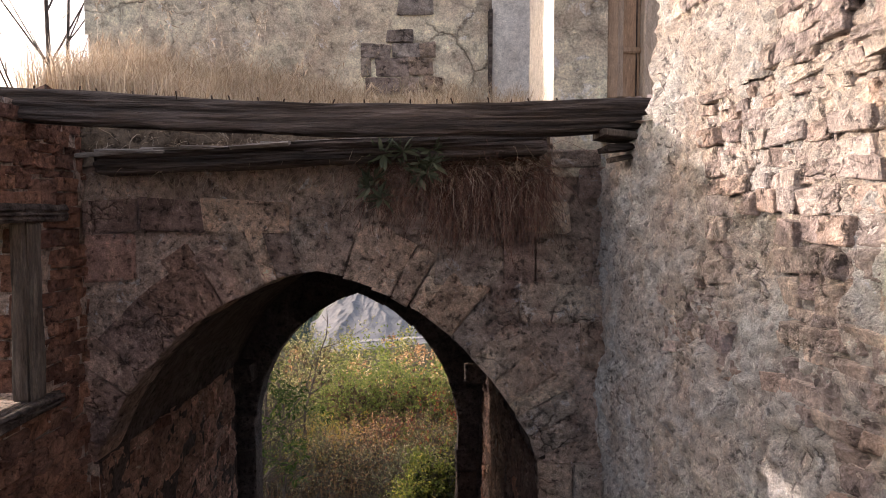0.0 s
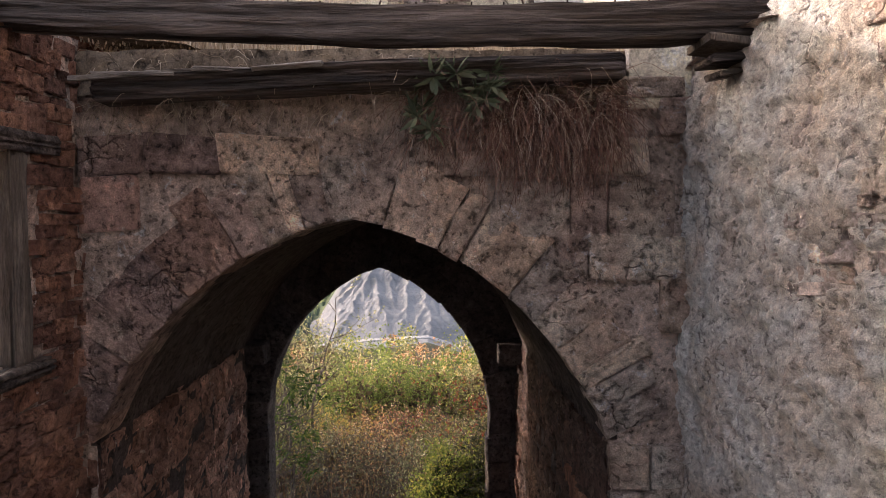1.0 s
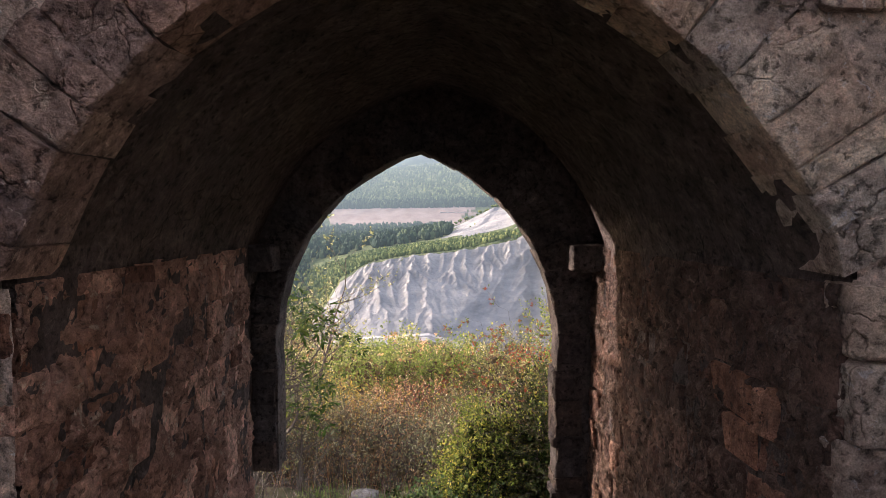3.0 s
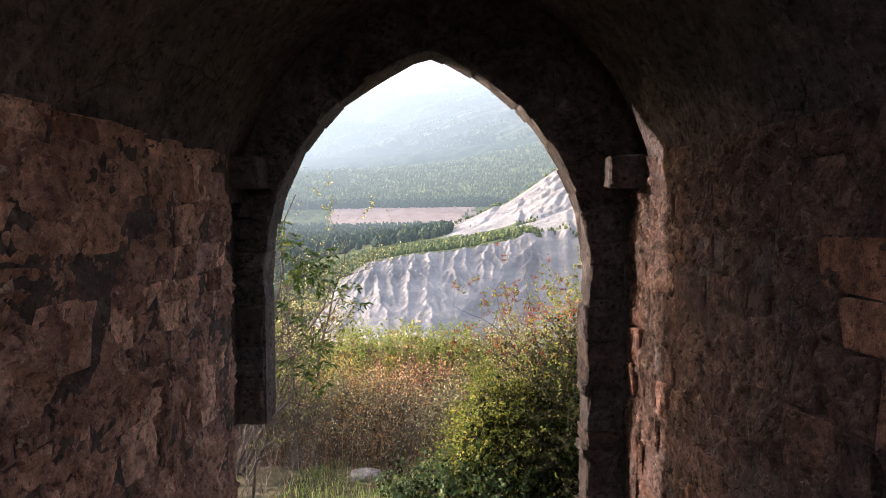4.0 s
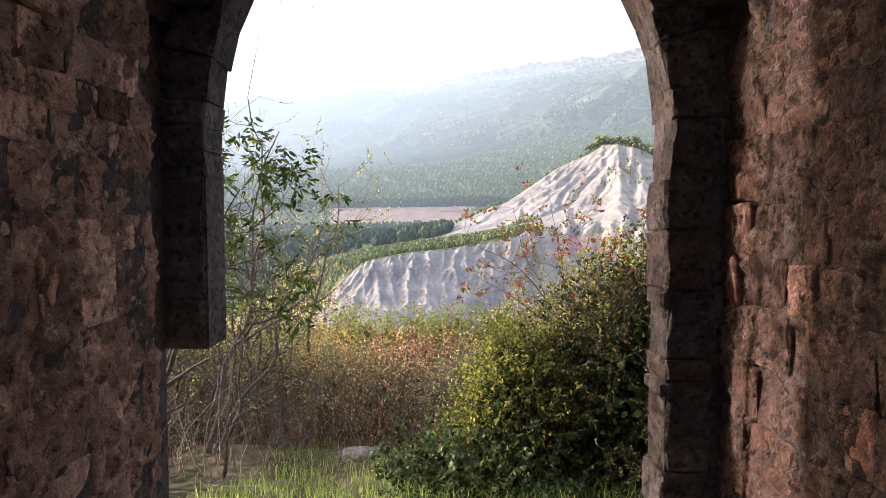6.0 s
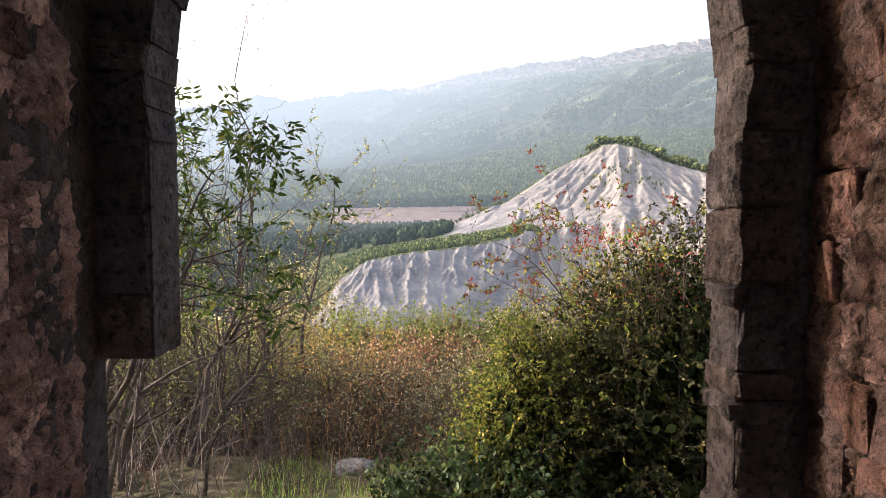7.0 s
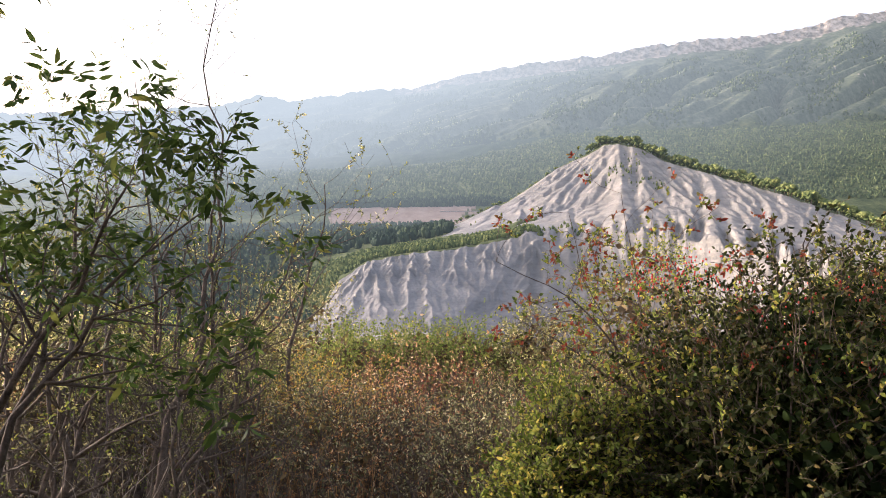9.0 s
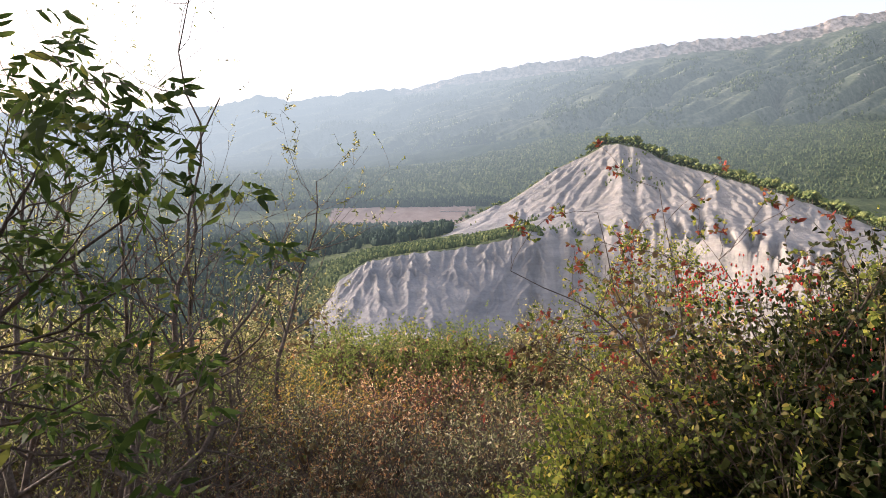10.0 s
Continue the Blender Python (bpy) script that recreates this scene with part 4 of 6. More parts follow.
def land_material():
    """Dry grass close by, grey marl on the gullied faces, forest beyond, limestone crags; painted haze thickens with
    distance.
    """
    m, nt, bs, out = node_mat("land")
    at = nt.nodes.new("ShaderNodeAttribute")
    at.attribute_name = "ground_kind"
    sep = nt.nodes.new("ShaderNodeSeparateColor")
    nt.links.new(at.outputs["Color"], sep.inputs[0])
    soil = ramp_node(nt, [(0.35, (0.045, 0.045, 0.022)), (0.55, (0.09, 0.08, 0.042)), (0.7, (0.16, 0.13, 0.08))])
    nt.links.new(noise_node(nt, 0.8, 6), soil.inputs["Fac"])
    marl = ramp_node(nt, [(0.3, (0.125, 0.128, 0.134)), (0.5, (0.196, 0.198, 0.202)), (0.7, (0.29, 0.283, 0.272))])
    nt.links.new(noise_node(nt, 0.05, 8, 0.7, (1, 1, 3)), marl.inputs["Fac"])
    cream = nt.nodes.new("ShaderNodeAttribute")
    cream.attribute_name = "cream_marl"
    warm = ramp_node(nt, [(0.3, (0.145, 0.142, 0.134)), (0.5, (0.222, 0.214, 0.2)), (0.7, (0.31, 0.297, 0.275))])
    nt.links.new(noise_node(nt, 0.06, 8, 0.7, (1, 1, 3)), warm.inputs["Fac"])
    marl_col = mix_col(nt, marl.outputs["Color"], warm.outputs["Color"], cream.outputs["Fac"])
    wood = ramp_node(nt, [(0.36, (0.032, 0.048, 0.022)), (0.5, (0.065, 0.085, 0.035)), (0.64, (0.12, 0.135, 0.06))])
    nt.links.new(noise_node(nt, 0.035, 9, 0.75), wood.inputs["Fac"])
    crag = ramp_node(nt, [(0.38, (0.12, 0.1, 0.085)), (0.5, (0.36, 0.3, 0.26)), (0.62, (0.56, 0.48, 0.42))])
    nt.links.new(noise_node(nt, 0.03, 8, 0.7, (1, 1, 0.35)), crag.inputs["Fac"])
    # cast shadow on the low hill, mixed into the wood colour
    shadow_band = nt.nodes.new("ShaderNodeAttribute")
    shadow_band.attribute_name = "hill_shadow"
    dense = mix_col(nt, wood.outputs["Color"], (0.012, 0.032, 0.026), shadow_band.outputs["Fac"])
    open_land = nt.nodes.new("ShaderNodeAttribute")
    open_land.attribute_name = "open_slope"
    pale = ramp_node(nt, [(0.38, (0.048, 0.068, 0.052)), (0.5, (0.1, 0.122, 0.088)), (0.64, (0.18, 0.19, 0.145))])
    nt.links.new(noise_node(nt, 0.022, 12, 0.82, (1, 0.6, 1)), pale.inputs["Fac"])
    dense = mix_col(nt, dense, pale.outputs["Color"], open_land.outputs["Fac"])
    c = mix_col(nt, soil.outputs["Color"], marl_col, sep.outputs[0])
    c = mix_col(nt, c, dense, sep.outputs[1])
    c = mix_col(nt, c, crag.outputs["Color"], sep.outputs[2])
    earth = ramp_node(nt, [(0.3, (0.24, 0.17, 0.14)), (0.7, (0.36, 0.275, 0.23))])
    nt.links.new(noise_node(nt, 0.04, 6), earth.inputs["Fac"])
    c = mix_col(nt, c, earth.outputs["Color"], at.outputs["Alpha"])
    nt.links.new(c, bs.inputs["Base Color"])
    bs.inputs["Roughness"].default_value = 0.95
    bs.inputs["Specular IOR Level"].default_value = 0.1
    b = nt.nodes.new("ShaderNodeBump")
    b.inputs["Strength"].default_value, b.inputs["Distance"].default_value = 0.9, 3.0
    nt.links.new(noise_node(nt, 0.09, 6, 0.7), b.inputs["Height"])
    nt.links.new(b.outputs["Normal"], bs.inputs["Normal"])
    return m, nt, bs, out


def paint_haze(m, nt, bs, out):
    """Distant air, painted on as a glow that grows with the way ahead."""
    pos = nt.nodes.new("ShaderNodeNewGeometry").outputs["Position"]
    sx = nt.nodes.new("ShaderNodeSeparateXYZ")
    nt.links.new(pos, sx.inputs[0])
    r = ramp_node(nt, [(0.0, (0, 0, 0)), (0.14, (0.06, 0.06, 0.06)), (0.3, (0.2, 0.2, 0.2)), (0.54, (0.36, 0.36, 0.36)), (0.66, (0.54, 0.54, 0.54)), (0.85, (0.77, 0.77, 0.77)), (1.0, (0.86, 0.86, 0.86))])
    # painted thicker towards the low sun on the left
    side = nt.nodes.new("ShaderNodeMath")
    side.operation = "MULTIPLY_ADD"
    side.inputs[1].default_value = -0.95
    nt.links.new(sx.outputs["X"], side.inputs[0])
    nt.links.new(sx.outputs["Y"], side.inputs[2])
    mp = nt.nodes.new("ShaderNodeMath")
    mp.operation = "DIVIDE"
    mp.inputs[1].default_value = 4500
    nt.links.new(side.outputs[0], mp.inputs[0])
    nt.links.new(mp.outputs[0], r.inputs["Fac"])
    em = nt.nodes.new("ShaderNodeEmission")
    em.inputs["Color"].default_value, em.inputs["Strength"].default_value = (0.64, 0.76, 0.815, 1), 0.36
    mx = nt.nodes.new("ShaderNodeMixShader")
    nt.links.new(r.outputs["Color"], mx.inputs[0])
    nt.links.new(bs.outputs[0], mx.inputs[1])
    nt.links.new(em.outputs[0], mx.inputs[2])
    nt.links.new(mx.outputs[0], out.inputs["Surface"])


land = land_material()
paint_haze(*land)
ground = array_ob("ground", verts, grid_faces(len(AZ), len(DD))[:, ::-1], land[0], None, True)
tagged(ground, "grassy slope falling to grey marl badlands, forest and a hazy cliff-topped mountain", "landscape", kind="structure")
kinds = np.zeros((len(AZ) * len(DD), 4))
pxs, dist = (u_grid * FOC + 784).ravel(), dd.ravel()
wobble = 8 * np_noise(verts[:, 0] / 20, verts[:, 1] / 20, 71, 3)
_, kk, tt_ = land_height(u_grid, dd, False)
kk, tt_ = kk.ravel(), tt_.ravel()
k0 = len(NEAR_D)
marl = ((kk == k0) & (pxs > 530)) | ((kk == k0 - 1) & (tt_ > 0.8 + wobble * 0.02) & (pxs > 545)) | ((kk == k0 + 1) & (pxs > 930 + wobble * 2)) | ((kk == k0 + 2) & (pxs > 800 + wobble * 2) & (tt_ < 0.97))
bank = (dist > D_BANK0 - 20) & (dist < D_BANK1 + 15) & (pxs > 590 + wobble) & (pxs < 828 + wobble * 2)
kinds[:, 0] = marl
kinds[:, 1] = (dist > 250) & ~marl & ~bank
slope_rock = (dist > D_FOOT + 250) & (dist < D_CLIFF) & (np_noise(verts[:, 2] / 9, verts[:, 0] / 260, 81, 3) > 1.25)
kinds[:, 2] = ((dist > D_CLIFF - 20 + 30 * np_noise(pxs / 13, dist / 60, 91, 4)) & (pxs > 700)) * 0.8 + 0.8 * (slope_rock & (pxs > 1000))
kinds[:, 3] = bank
attr = ground.data.color_attributes.new("ground_kind", "FLOAT_COLOR", "POINT")
attr.data.foreach_set("color", kinds.ravel())

tint = ground.data.attributes.new("cream_marl", "FLOAT", "POINT")
tint.data.foreach_set("value", np.clip((pxs - 900 - 6 * wobble) / 160, 0, 0.9).astype(np.float32))

# shadow on the low hill before the mountain, painted as darker wood
low_d = np.interp(pxs, (300, 800, 985), (2250, 2230, 2620)) + 14 * wobble
high_d = np.interp(pxs, (300, 800, 985), (2780, 2860, 2720)) + 10 * wobble
shadowed = ground.data.attributes.new("hill_shadow", "FLOAT", "POINT")
shadowed.data.foreach_set("value", (((dist > low_d) & (dist < high_d) & (pxs < 995)) * 0.85).astype(np.float32))
opened = ground.data.attributes.new("open_slope", "FLOAT", "POINT")
opened.data.foreach_set("value", (np.clip((dist - np.maximum(high_d, D_FOOT)) / 60, 0, 1) * np.interp(pxs, (900, 1500), (1.0, 0.8))).astype(np.float32))

# ---- single stones of the walls ----
rs = random.Random(21)


def arch_stone(s, r):
    """Darker stones on the arch's left flank, tan ones about the crown."""
    k = s / 5.0 + r.uniform(-0.14, 0.14)
    return M_DARKSTONE if k < 0.36 else (M_TANSTONE if k < 0.68 and r.random() < 0.6 else M_ASHLAR)


voussoirs(arch_wall, FRONT, 25, 0.48, YF - 0.01, YF + 0.35, arch_stone, rs, 0.16, 0.012, 0.012)


def spandrel(u, v, w, h):
    x, z = u + XL, v + 2.4
    if inside(FRONT, x, z):
        return False
    if z < 3.66:
        return False
    if off_curve(FRONT, x, z) < 0.4 + 0.1 * min(w, h):
        return False
    return x > 0.78 or z < 5.72 + 0.1 * math.sin(x * 3)


def spandrel_stone(u, v, r):
    if u + XL > -0.9:
        return M_ASHLAR if r.random() < 0.7 else (M_TANSTONE if r.random() < 0.6 else M_DARKSTONE)
    return M_DARKSTONE if r.random() < 0.6 else (M_TANSTONE if r.random() < 0.6 else M_PASSAGE)


stones(arch_wall, (XL, YF - 0.01, 2.4), (XR - XL, 0, 0), (0, 0, 3.7), (0.22, 0.38), (0.2, 0.66), spandrel, M_ASHLAR, rs, 0.16, 0.022, 0.002, 0.012, 1.6, spandrel_stone)

# pier beside the passage mouth
z = -0.2
while z < 3.66:
    h = min(rs.uniform(0.3, 0.5), 3.7 - z)
    cut = rs.choice((1.25, 1.25, 1.02))
    for x0, x1 in ((0.735 + rs.uniform(-0.012, 0.015), cut), (cut, 1.26))[: 1 if cut > 1.2 else 2]:
        ob = new("stone", stone_mesh(M_ASHLAR, rs))
        ob.parent = arch_wall
        ob.matrix_basis = Matrix.Translation(((x0 + x1) / 2, YF + 0.06, z + h / 2)) @ pose(0, 0, 0, 90, 0, 0) @ Matrix.Diagonal((x1 - x0 - 0.008, h - 0.01, 0.2, 1))
    z += h

# side walls of the passage
rl = random.Random(5)
# left wall lightened and right wall darkened in colour to suit their light
rough_sheet("pointing", (-2.724, YF + 0.03, 0.0), (0, 3.2, 0), (0, 0, 3.66), M_PASSMORTAR, 0.02, 0.05, 3.6, arch_wall, crust=0.045)
rough_sheet("pointing", (0.551, 8.44, 0.0), (0.192, -3.54, 0), (0, 0, 3.66), M_SHADEMORTAR, 0.02, 0.05, 3.6, arch_wall, crust=0.045)
stones(arch_wall, (-2.73, YF + 0.03, 0.0), (0, 3.2, 0), (0, 0, 3.65), (0.15, 0.34), (0.16, 0.5), lambda u, v, w, h: True, M_PASSAGE, rl, 0.2, 0.016, 0.004, 0.014, 3.5,
       lambda u, v, r: M_REDSTONE if r.random() < 0.12 else M_PASSAGE)
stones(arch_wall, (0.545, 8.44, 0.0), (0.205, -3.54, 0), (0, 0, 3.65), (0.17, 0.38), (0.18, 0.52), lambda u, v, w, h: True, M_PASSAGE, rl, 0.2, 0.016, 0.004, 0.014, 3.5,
       lambda u, v, r: M_SHADESTONE if r.random() < 0.9 else M_REDSTONE)

# jambs and arch of the doorway
rj = random.Random(8)
z = -0.5
while z < 2.36:
    h = rj.choice((0.11, 0.14, 0.22, 0.3, 0.36))
    h = min(h, 2.42 - z)
    bm = bmesh.new()
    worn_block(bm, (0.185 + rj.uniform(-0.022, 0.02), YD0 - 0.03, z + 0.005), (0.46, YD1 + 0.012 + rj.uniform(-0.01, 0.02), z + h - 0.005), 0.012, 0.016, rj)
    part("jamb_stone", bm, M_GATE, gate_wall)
    z += h
z = 1.41
while z < 2.38:
    h = min(rj.choice((0.3, 0.38, 0.44)), 2.42 - z)
    bm = bmesh.new()
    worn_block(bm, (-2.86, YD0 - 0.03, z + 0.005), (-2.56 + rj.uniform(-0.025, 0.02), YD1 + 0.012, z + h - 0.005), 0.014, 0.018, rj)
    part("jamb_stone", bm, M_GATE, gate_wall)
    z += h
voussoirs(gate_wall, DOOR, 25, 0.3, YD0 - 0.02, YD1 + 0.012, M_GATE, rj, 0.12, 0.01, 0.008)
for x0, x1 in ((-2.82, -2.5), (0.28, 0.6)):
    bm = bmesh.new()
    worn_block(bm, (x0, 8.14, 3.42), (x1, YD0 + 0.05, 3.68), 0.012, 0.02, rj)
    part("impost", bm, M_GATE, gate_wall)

# right wall: rubble where the plaster is gone
rr = random.Random(31)


def rubble_here(u, v, w, h):
    y, z = 5.0 - u, v + 3.6
    n = noise.noise(Vector((y * 1.3, z * 1.3, 4.0)))
    if bare(y, z):
        return y > 1.6 and n > -0.35
    # a broken band lower down, and single stones showing through the plaster
    band = abs(z - 5.35 + 0.75 * (3.75 - y)) < 0.5 and 2.9 < y < 4.15
    return (band and n > -0.05) or noise.noise(Vector((y * 2.3, z * 2.3, 8.0))) > (0.48 if y < 3.7 else 0.62)


stones(wall_right, (1.25, YF + 0.12, 3.6), (0.107, -3.2, 0), (0, 0, 2.6), (0.05, 0.12), (0.07, 0.25), rubble_here, M_RUBBLE, rr, 0.13, 0.014, 0.004, 0.018, 8.0)
stones(wall_right, (1.30, 3.86, 6.2), (0.07, -2.3, 0), (0, 0, 1.1), (0.05, 0.13), (0.08, 0.3), lambda u, v, w, h: noise.noise(Vector((u * 1.6, v * 1.6, 14.0))) > 0.0, M_RUBBLE, rr, 0.14, 0.024, 0.002, 0.02, 7.0)

# left wall: reddish rubble round the opening
rw = random.Random(41)
stones(wall_left, (XL, 3.3, 3.2), (0, 1.58, 0), (0, 0, 3.12), (0.05, 0.13), (0.09, 0.3),
       lambda u, v, w, h: not (u + 3.3 < WIN_Y + 0.06 and WIN_Z0 - 0.06 < v + 3.2 < WIN_Z1 + 0.14), M_REDSTONE, rw, 0.14, 0.03, 0.004, 0.012, 4.5)
stones(wall_left, (XL - 0.5, WIN_Y, WIN_Z0), (0.46, 0, 0), (0, 0, WIN_Z1 - WIN_Z0), (0.12, 0.2), (0.16, 0.34), lambda u, v, w, h: True, M_REDSTONE, rw, 0.14, 0.02, 0.01, 0.01, 2.0)

# bare masonry and whitewash on the back wall
stones(back_wall, (-0.95, 7.385, 7.0), (0.95, 0, 0), (0, 0, 1.15), (0.14, 0.26), (0.18, 0.42), lambda u, v, w, h: noise.noise(Vector((u * 3, v * 3, 1.0))) > -0.35 and ((v < 0.62 and 0.1 * v < u < 0.92 - 0.2 * v) or (0.25 + 0.3 * v < u < 0.75 and v < 1.1)), M_GREYSTONE, rw, 0.1, 0.014, 0.002, 0.008, 3.0)
rough_sheet("white_panel", (0.56, 7.375, 5.9), (0.62, 0, 0), (0, 0, 3.5), M_WHITEWASH, 0.05, 0.008, 2.0, back_wall)
# thin dark bar in place of the crack beside the white panel
bm = bmesh.new()
rough_box(bm, (0.52, 7.33, 6.2), (0.565, 7.42, 7.95), 0.008, 0.01, rw)
part("crack_bar", bm, M_OLDWOOD, back_wall)

# loose stones heaped on the wall top by the pier, on the ledge under the window and on the far left
for k in range(34):
    zone = rw.random()
    if zone < 0.5:
        at = (rw.uniform(1.22, 1.62), rw.uniform(4.25, 4.85), 6.26 + rw.uniform(0, 0.16))
        sz, mt = rw.uniform(0.05, 0.13), M_RUBBLE
    else:
        at = (rw.uniform(-3.6, -2.6), rw.uniform(4.95, 5.6), 6.42 + rw.uniform(-0.05, 0.12))
        sz, mt = rw.uniform(0.08, 0.2), M_REDSTONE
    ob = new("loose_stone", stone_mesh(mt, rw))
    ob.matrix_basis = Matrix.Translation(at) @ pose(0, 0, 0, rw.uniform(-25, 25), rw.uniform(-25, 25), rw.uniform(0, 180)) @ Matrix.Diagonal((sz * 1.6, sz * 1.2, sz * 0.8, 1))
    tagged(ob, "loose broken wall stone lying on the ruined masonry", "stone", "loose wall stones")

# ---- small woodwork ----
def box_part(name, lo, hi, material, parent, label="", jitter=0.003, bevel=0.006):
    bm = bmesh.new()
    rough_box(bm, lo, hi, jitter, bevel, rw)
    return part(name, bm, material, parent, label)


window = tagged(empty("window_1", (1.46, YF + 0.1, 6.56)), "tall faded tan wooden window with a panelled shutter", "window", kind="structure")
window.location = (0, 0, 0)
box_part("window_frame", (1.255, YF + 0.02, 6.5), (1.335, YF + 0.14, 9.0), M_PAINTWOOD, window)
box_part("window_frame", (1.53, YF + 0.0, 6.5), (1.66, YF + 0.16, 9.0), M_PALEWOOD, window, "bleached bare wooden frame post")
shutter = box_part("shutter", (1.38, YF + 0.10, 6.52), (1.53, YF + 0.125, 9.0), M_PAINTWOOD, window)
box_part("stile", (1.335, YF + 0.07, 6.52), (1.39, YF + 0.125, 9.0), M_PALEWOOD, shutter)
box_part("rail", (1.39, YF + 0.075, 6.86), (1.53, YF + 0.12, 6.905), M_PAINTWOOD, shutter)
box_part("rail", (1.39, YF + 0.075, 7.6), (1.53, YF + 0.12, 7.645), M_PAINTWOOD, shutter)
box_part("groove_strip", (1.495, YF + 0.092, 6.52), (1.503, YF + 0.105, 9.0), M_OLDWOOD, shutter)
box_part("wall_beside", (1.66, YF, 6.2), (2.2, YF + 0.5, 9.2), M_WHITEWASH, window)
box_part("wall_behind", (1.24, YF + 0.16, 6.2), (1.7, YF + 0.5, 9.2), M_MORTAR, window)

post = timber("window_post", [(XL - 0.02, WIN_Y - 0.1, WIN_Z0 - 0.02), (XL - 0.02, WIN_Y - 0.09, WIN_Z1 + 0.02)], 0.075, 0.075, M_POST, None, rw)
tagged(post, "grey-brown squared timber post in the window opening", "timber post")
sill = timber("window_sill_beam", [(XL - 0.03, 2.6, WIN_Z0 - 0.09), (XL - 0.03, 4.5, WIN_Z0 - 0.06)], 0.1, 0.055, M_OLDWOOD, None, rw)
tagged(sill, "dark worn timber sill under the side window", "sill beam")
lintel = timber("lintel", [(XL - 0.03, 2.6, WIN_Z1 + 0.06), (XL - 0.03, 4.62, WIN_Z1 + 0.07)], 0.1, 0.065, M_OLDWOOD, None, rw)
tagged(lintel, "dark rough timber lintel over the side window", "lintel")

# split planks wedged under the beam's end, and a lath in the plaster
for k, (x0, x1, z, tilt, d) in enumerate(((1.02, 1.44, 6.10, 7, 0.16), (1.06, 1.44, 6.055, -4, 0.13), (1.12, 1.44, 6.005, -12, 0.1))):
    bm = bmesh.new()
    rough_box(bm, (x0 - 1.3, -d, -0.018), (x1 - 1.3, d, 0.018), 0.008, 0.006, rw)
    ob = mesh_ob("wedge_plank", bm, M_OLDWOOD if k else M_POST)
    ob.matrix_basis = pose(1.3, 4.2 + 0.03 * k, z, 0, tilt, 3 * k)
    tagged(ob, "dark split plank wedged under the end of the beam", "plank", "planks under the beam")
bm = bmesh.new()
rough_box(bm, (-0.02, -0.4, -0.03), (0.02, 0.4, 0.03), 0.004, 0.005, rw)
ob = mesh_ob("lath", bm, M_PALEWOOD)
ob.matrix_basis = pose(1.285, 4.42, 5.97, -9, 0, 1.5)
tagged(ob, "pale wooden lath set into the plastered wall", "lath")

# hand-forged nails along both timbers, and silvery splinters on the log
for k in range(22):
    x = -2.7 + k * 0.165 + rw.uniform(-0.04, 0.04)
    zt = float(np.interp(x, (-3.2, -1.8, -0.7, 0.75, 1.62), (6.35, 6.27, 6.225, 6.235, 6.27))) + 0.085
    bm = bmesh.new()
    rough_box(bm, (-0.004, -0.004, 0), (0.004, 0.004, 0.055), 0.001, 0)
    ob = part("nail", bm, M_IRON, beam)
    ob.matrix_basis = pose(x, 4.2 + rw.uniform(-0.06, 0.04), zt, rw.uniform(-25, 25), rw.uniform(-30, 30), 0)
for k in range(15):
    x = -2.4 + k * 0.12 + rw.uniform(-0.03, 0.03)
    zt = float(np.interp(x, (-2.55, -1.6, -0.8, 0.0), (5.98, 6.02, 6.07, 6.1))) + 0.07
    ln = rw.uniform(0.14, 0.3)
    bm = bmesh.new()
    rough_box(bm, (-ln, -rw.uniform(0.02, 0.05), -0.014), (ln, rw.uniform(0.02, 0.05), 0.012), 0.006, 0.004, rw)
    ob = part("splinter", bm, M_GREYWOOD, log)
    ob.matrix_basis = pose(x, 4.66 + rw.uniform(-0.05, 0.06), zt + rw.uniform(0, 0.012), rw.uniform(-8, 20), rw.uniform(-5, 3), rw.uniform(-4, 4))

# ---- plants ----
def branch_line(start, way, length, radius, rng, bend=0.35, rise=0.15, steps=7):
    p, d = Vector(start), Vector(way).normalized()
    line = [(p.copy(), radius)]
    for i in range(steps):
        d = (d + Vector([rng.gauss(0, bend) for _ in range(3)]) * 0.5 + Vector((0, 0, rise)) * 0.5).normalized()
        p = p + d * (length / steps)
        line.append((p.copy(), max(radius * (1 - 0.82 * (i + 1) / steps), 0.0016)))
    return line


def grow(start, way, length, radius, rng, forks=(5, 5), shrink=0.5, spread=0.9, bend=0.3, rise=0.15, first=0.25, stem=None):
    """A stem with its boughs and twigs: lists of lines, level by level."""
    levels = [[stem or branch_line(start, way, length, radius, rng, bend * 0.62, rise, 12)]]
    for n in forks:
        lines = []
        for line in levels[-1]:
            size = sum((b[0] - a[0]).length for a, b in zip(line, line[1:]))
            for _ in range(n):
                i = rng.randint(max(1, int(len(line) * first)), len(line) - 1)
                p, r = line[i]
                along = (line[i][0] - line[i - 1][0]).normalized()
                off = Vector([rng.gauss(0, 1) for _ in range(3)])
                off = (off - along * off.dot(along)).normalized()
                lines.append(branch_line(p, along * (1 - spread * 0.5) + off * spread, size * shrink * rng.uniform(0.6, 1.2), r * 0.62, rng, bend, rise, 6))
        levels.append(lines)
    return levels


def bowed(base, top, bow, radius, rng, steps=15, shake=0.05):
    """A crooked stem from base to top that swings out by bow on the way."""
    base, top, bow = Vector(base), Vector(top), Vector(bow)
    seed = rng.uniform(0, 90)
    out = []
    for i in range(steps + 1):
        t = i / steps
        jog = Vector([noise.noise(Vector((t * 5 + seed, k * 7.3, 0))) for k in range(3)]) * shake * (top - base).length * min(1, 4 * t)
        out.append((base.lerp(top, t) + bow * math.sin(math.pi * t) + jog, max(radius * (1 - 0.85 * t), 0.002)))
    return out


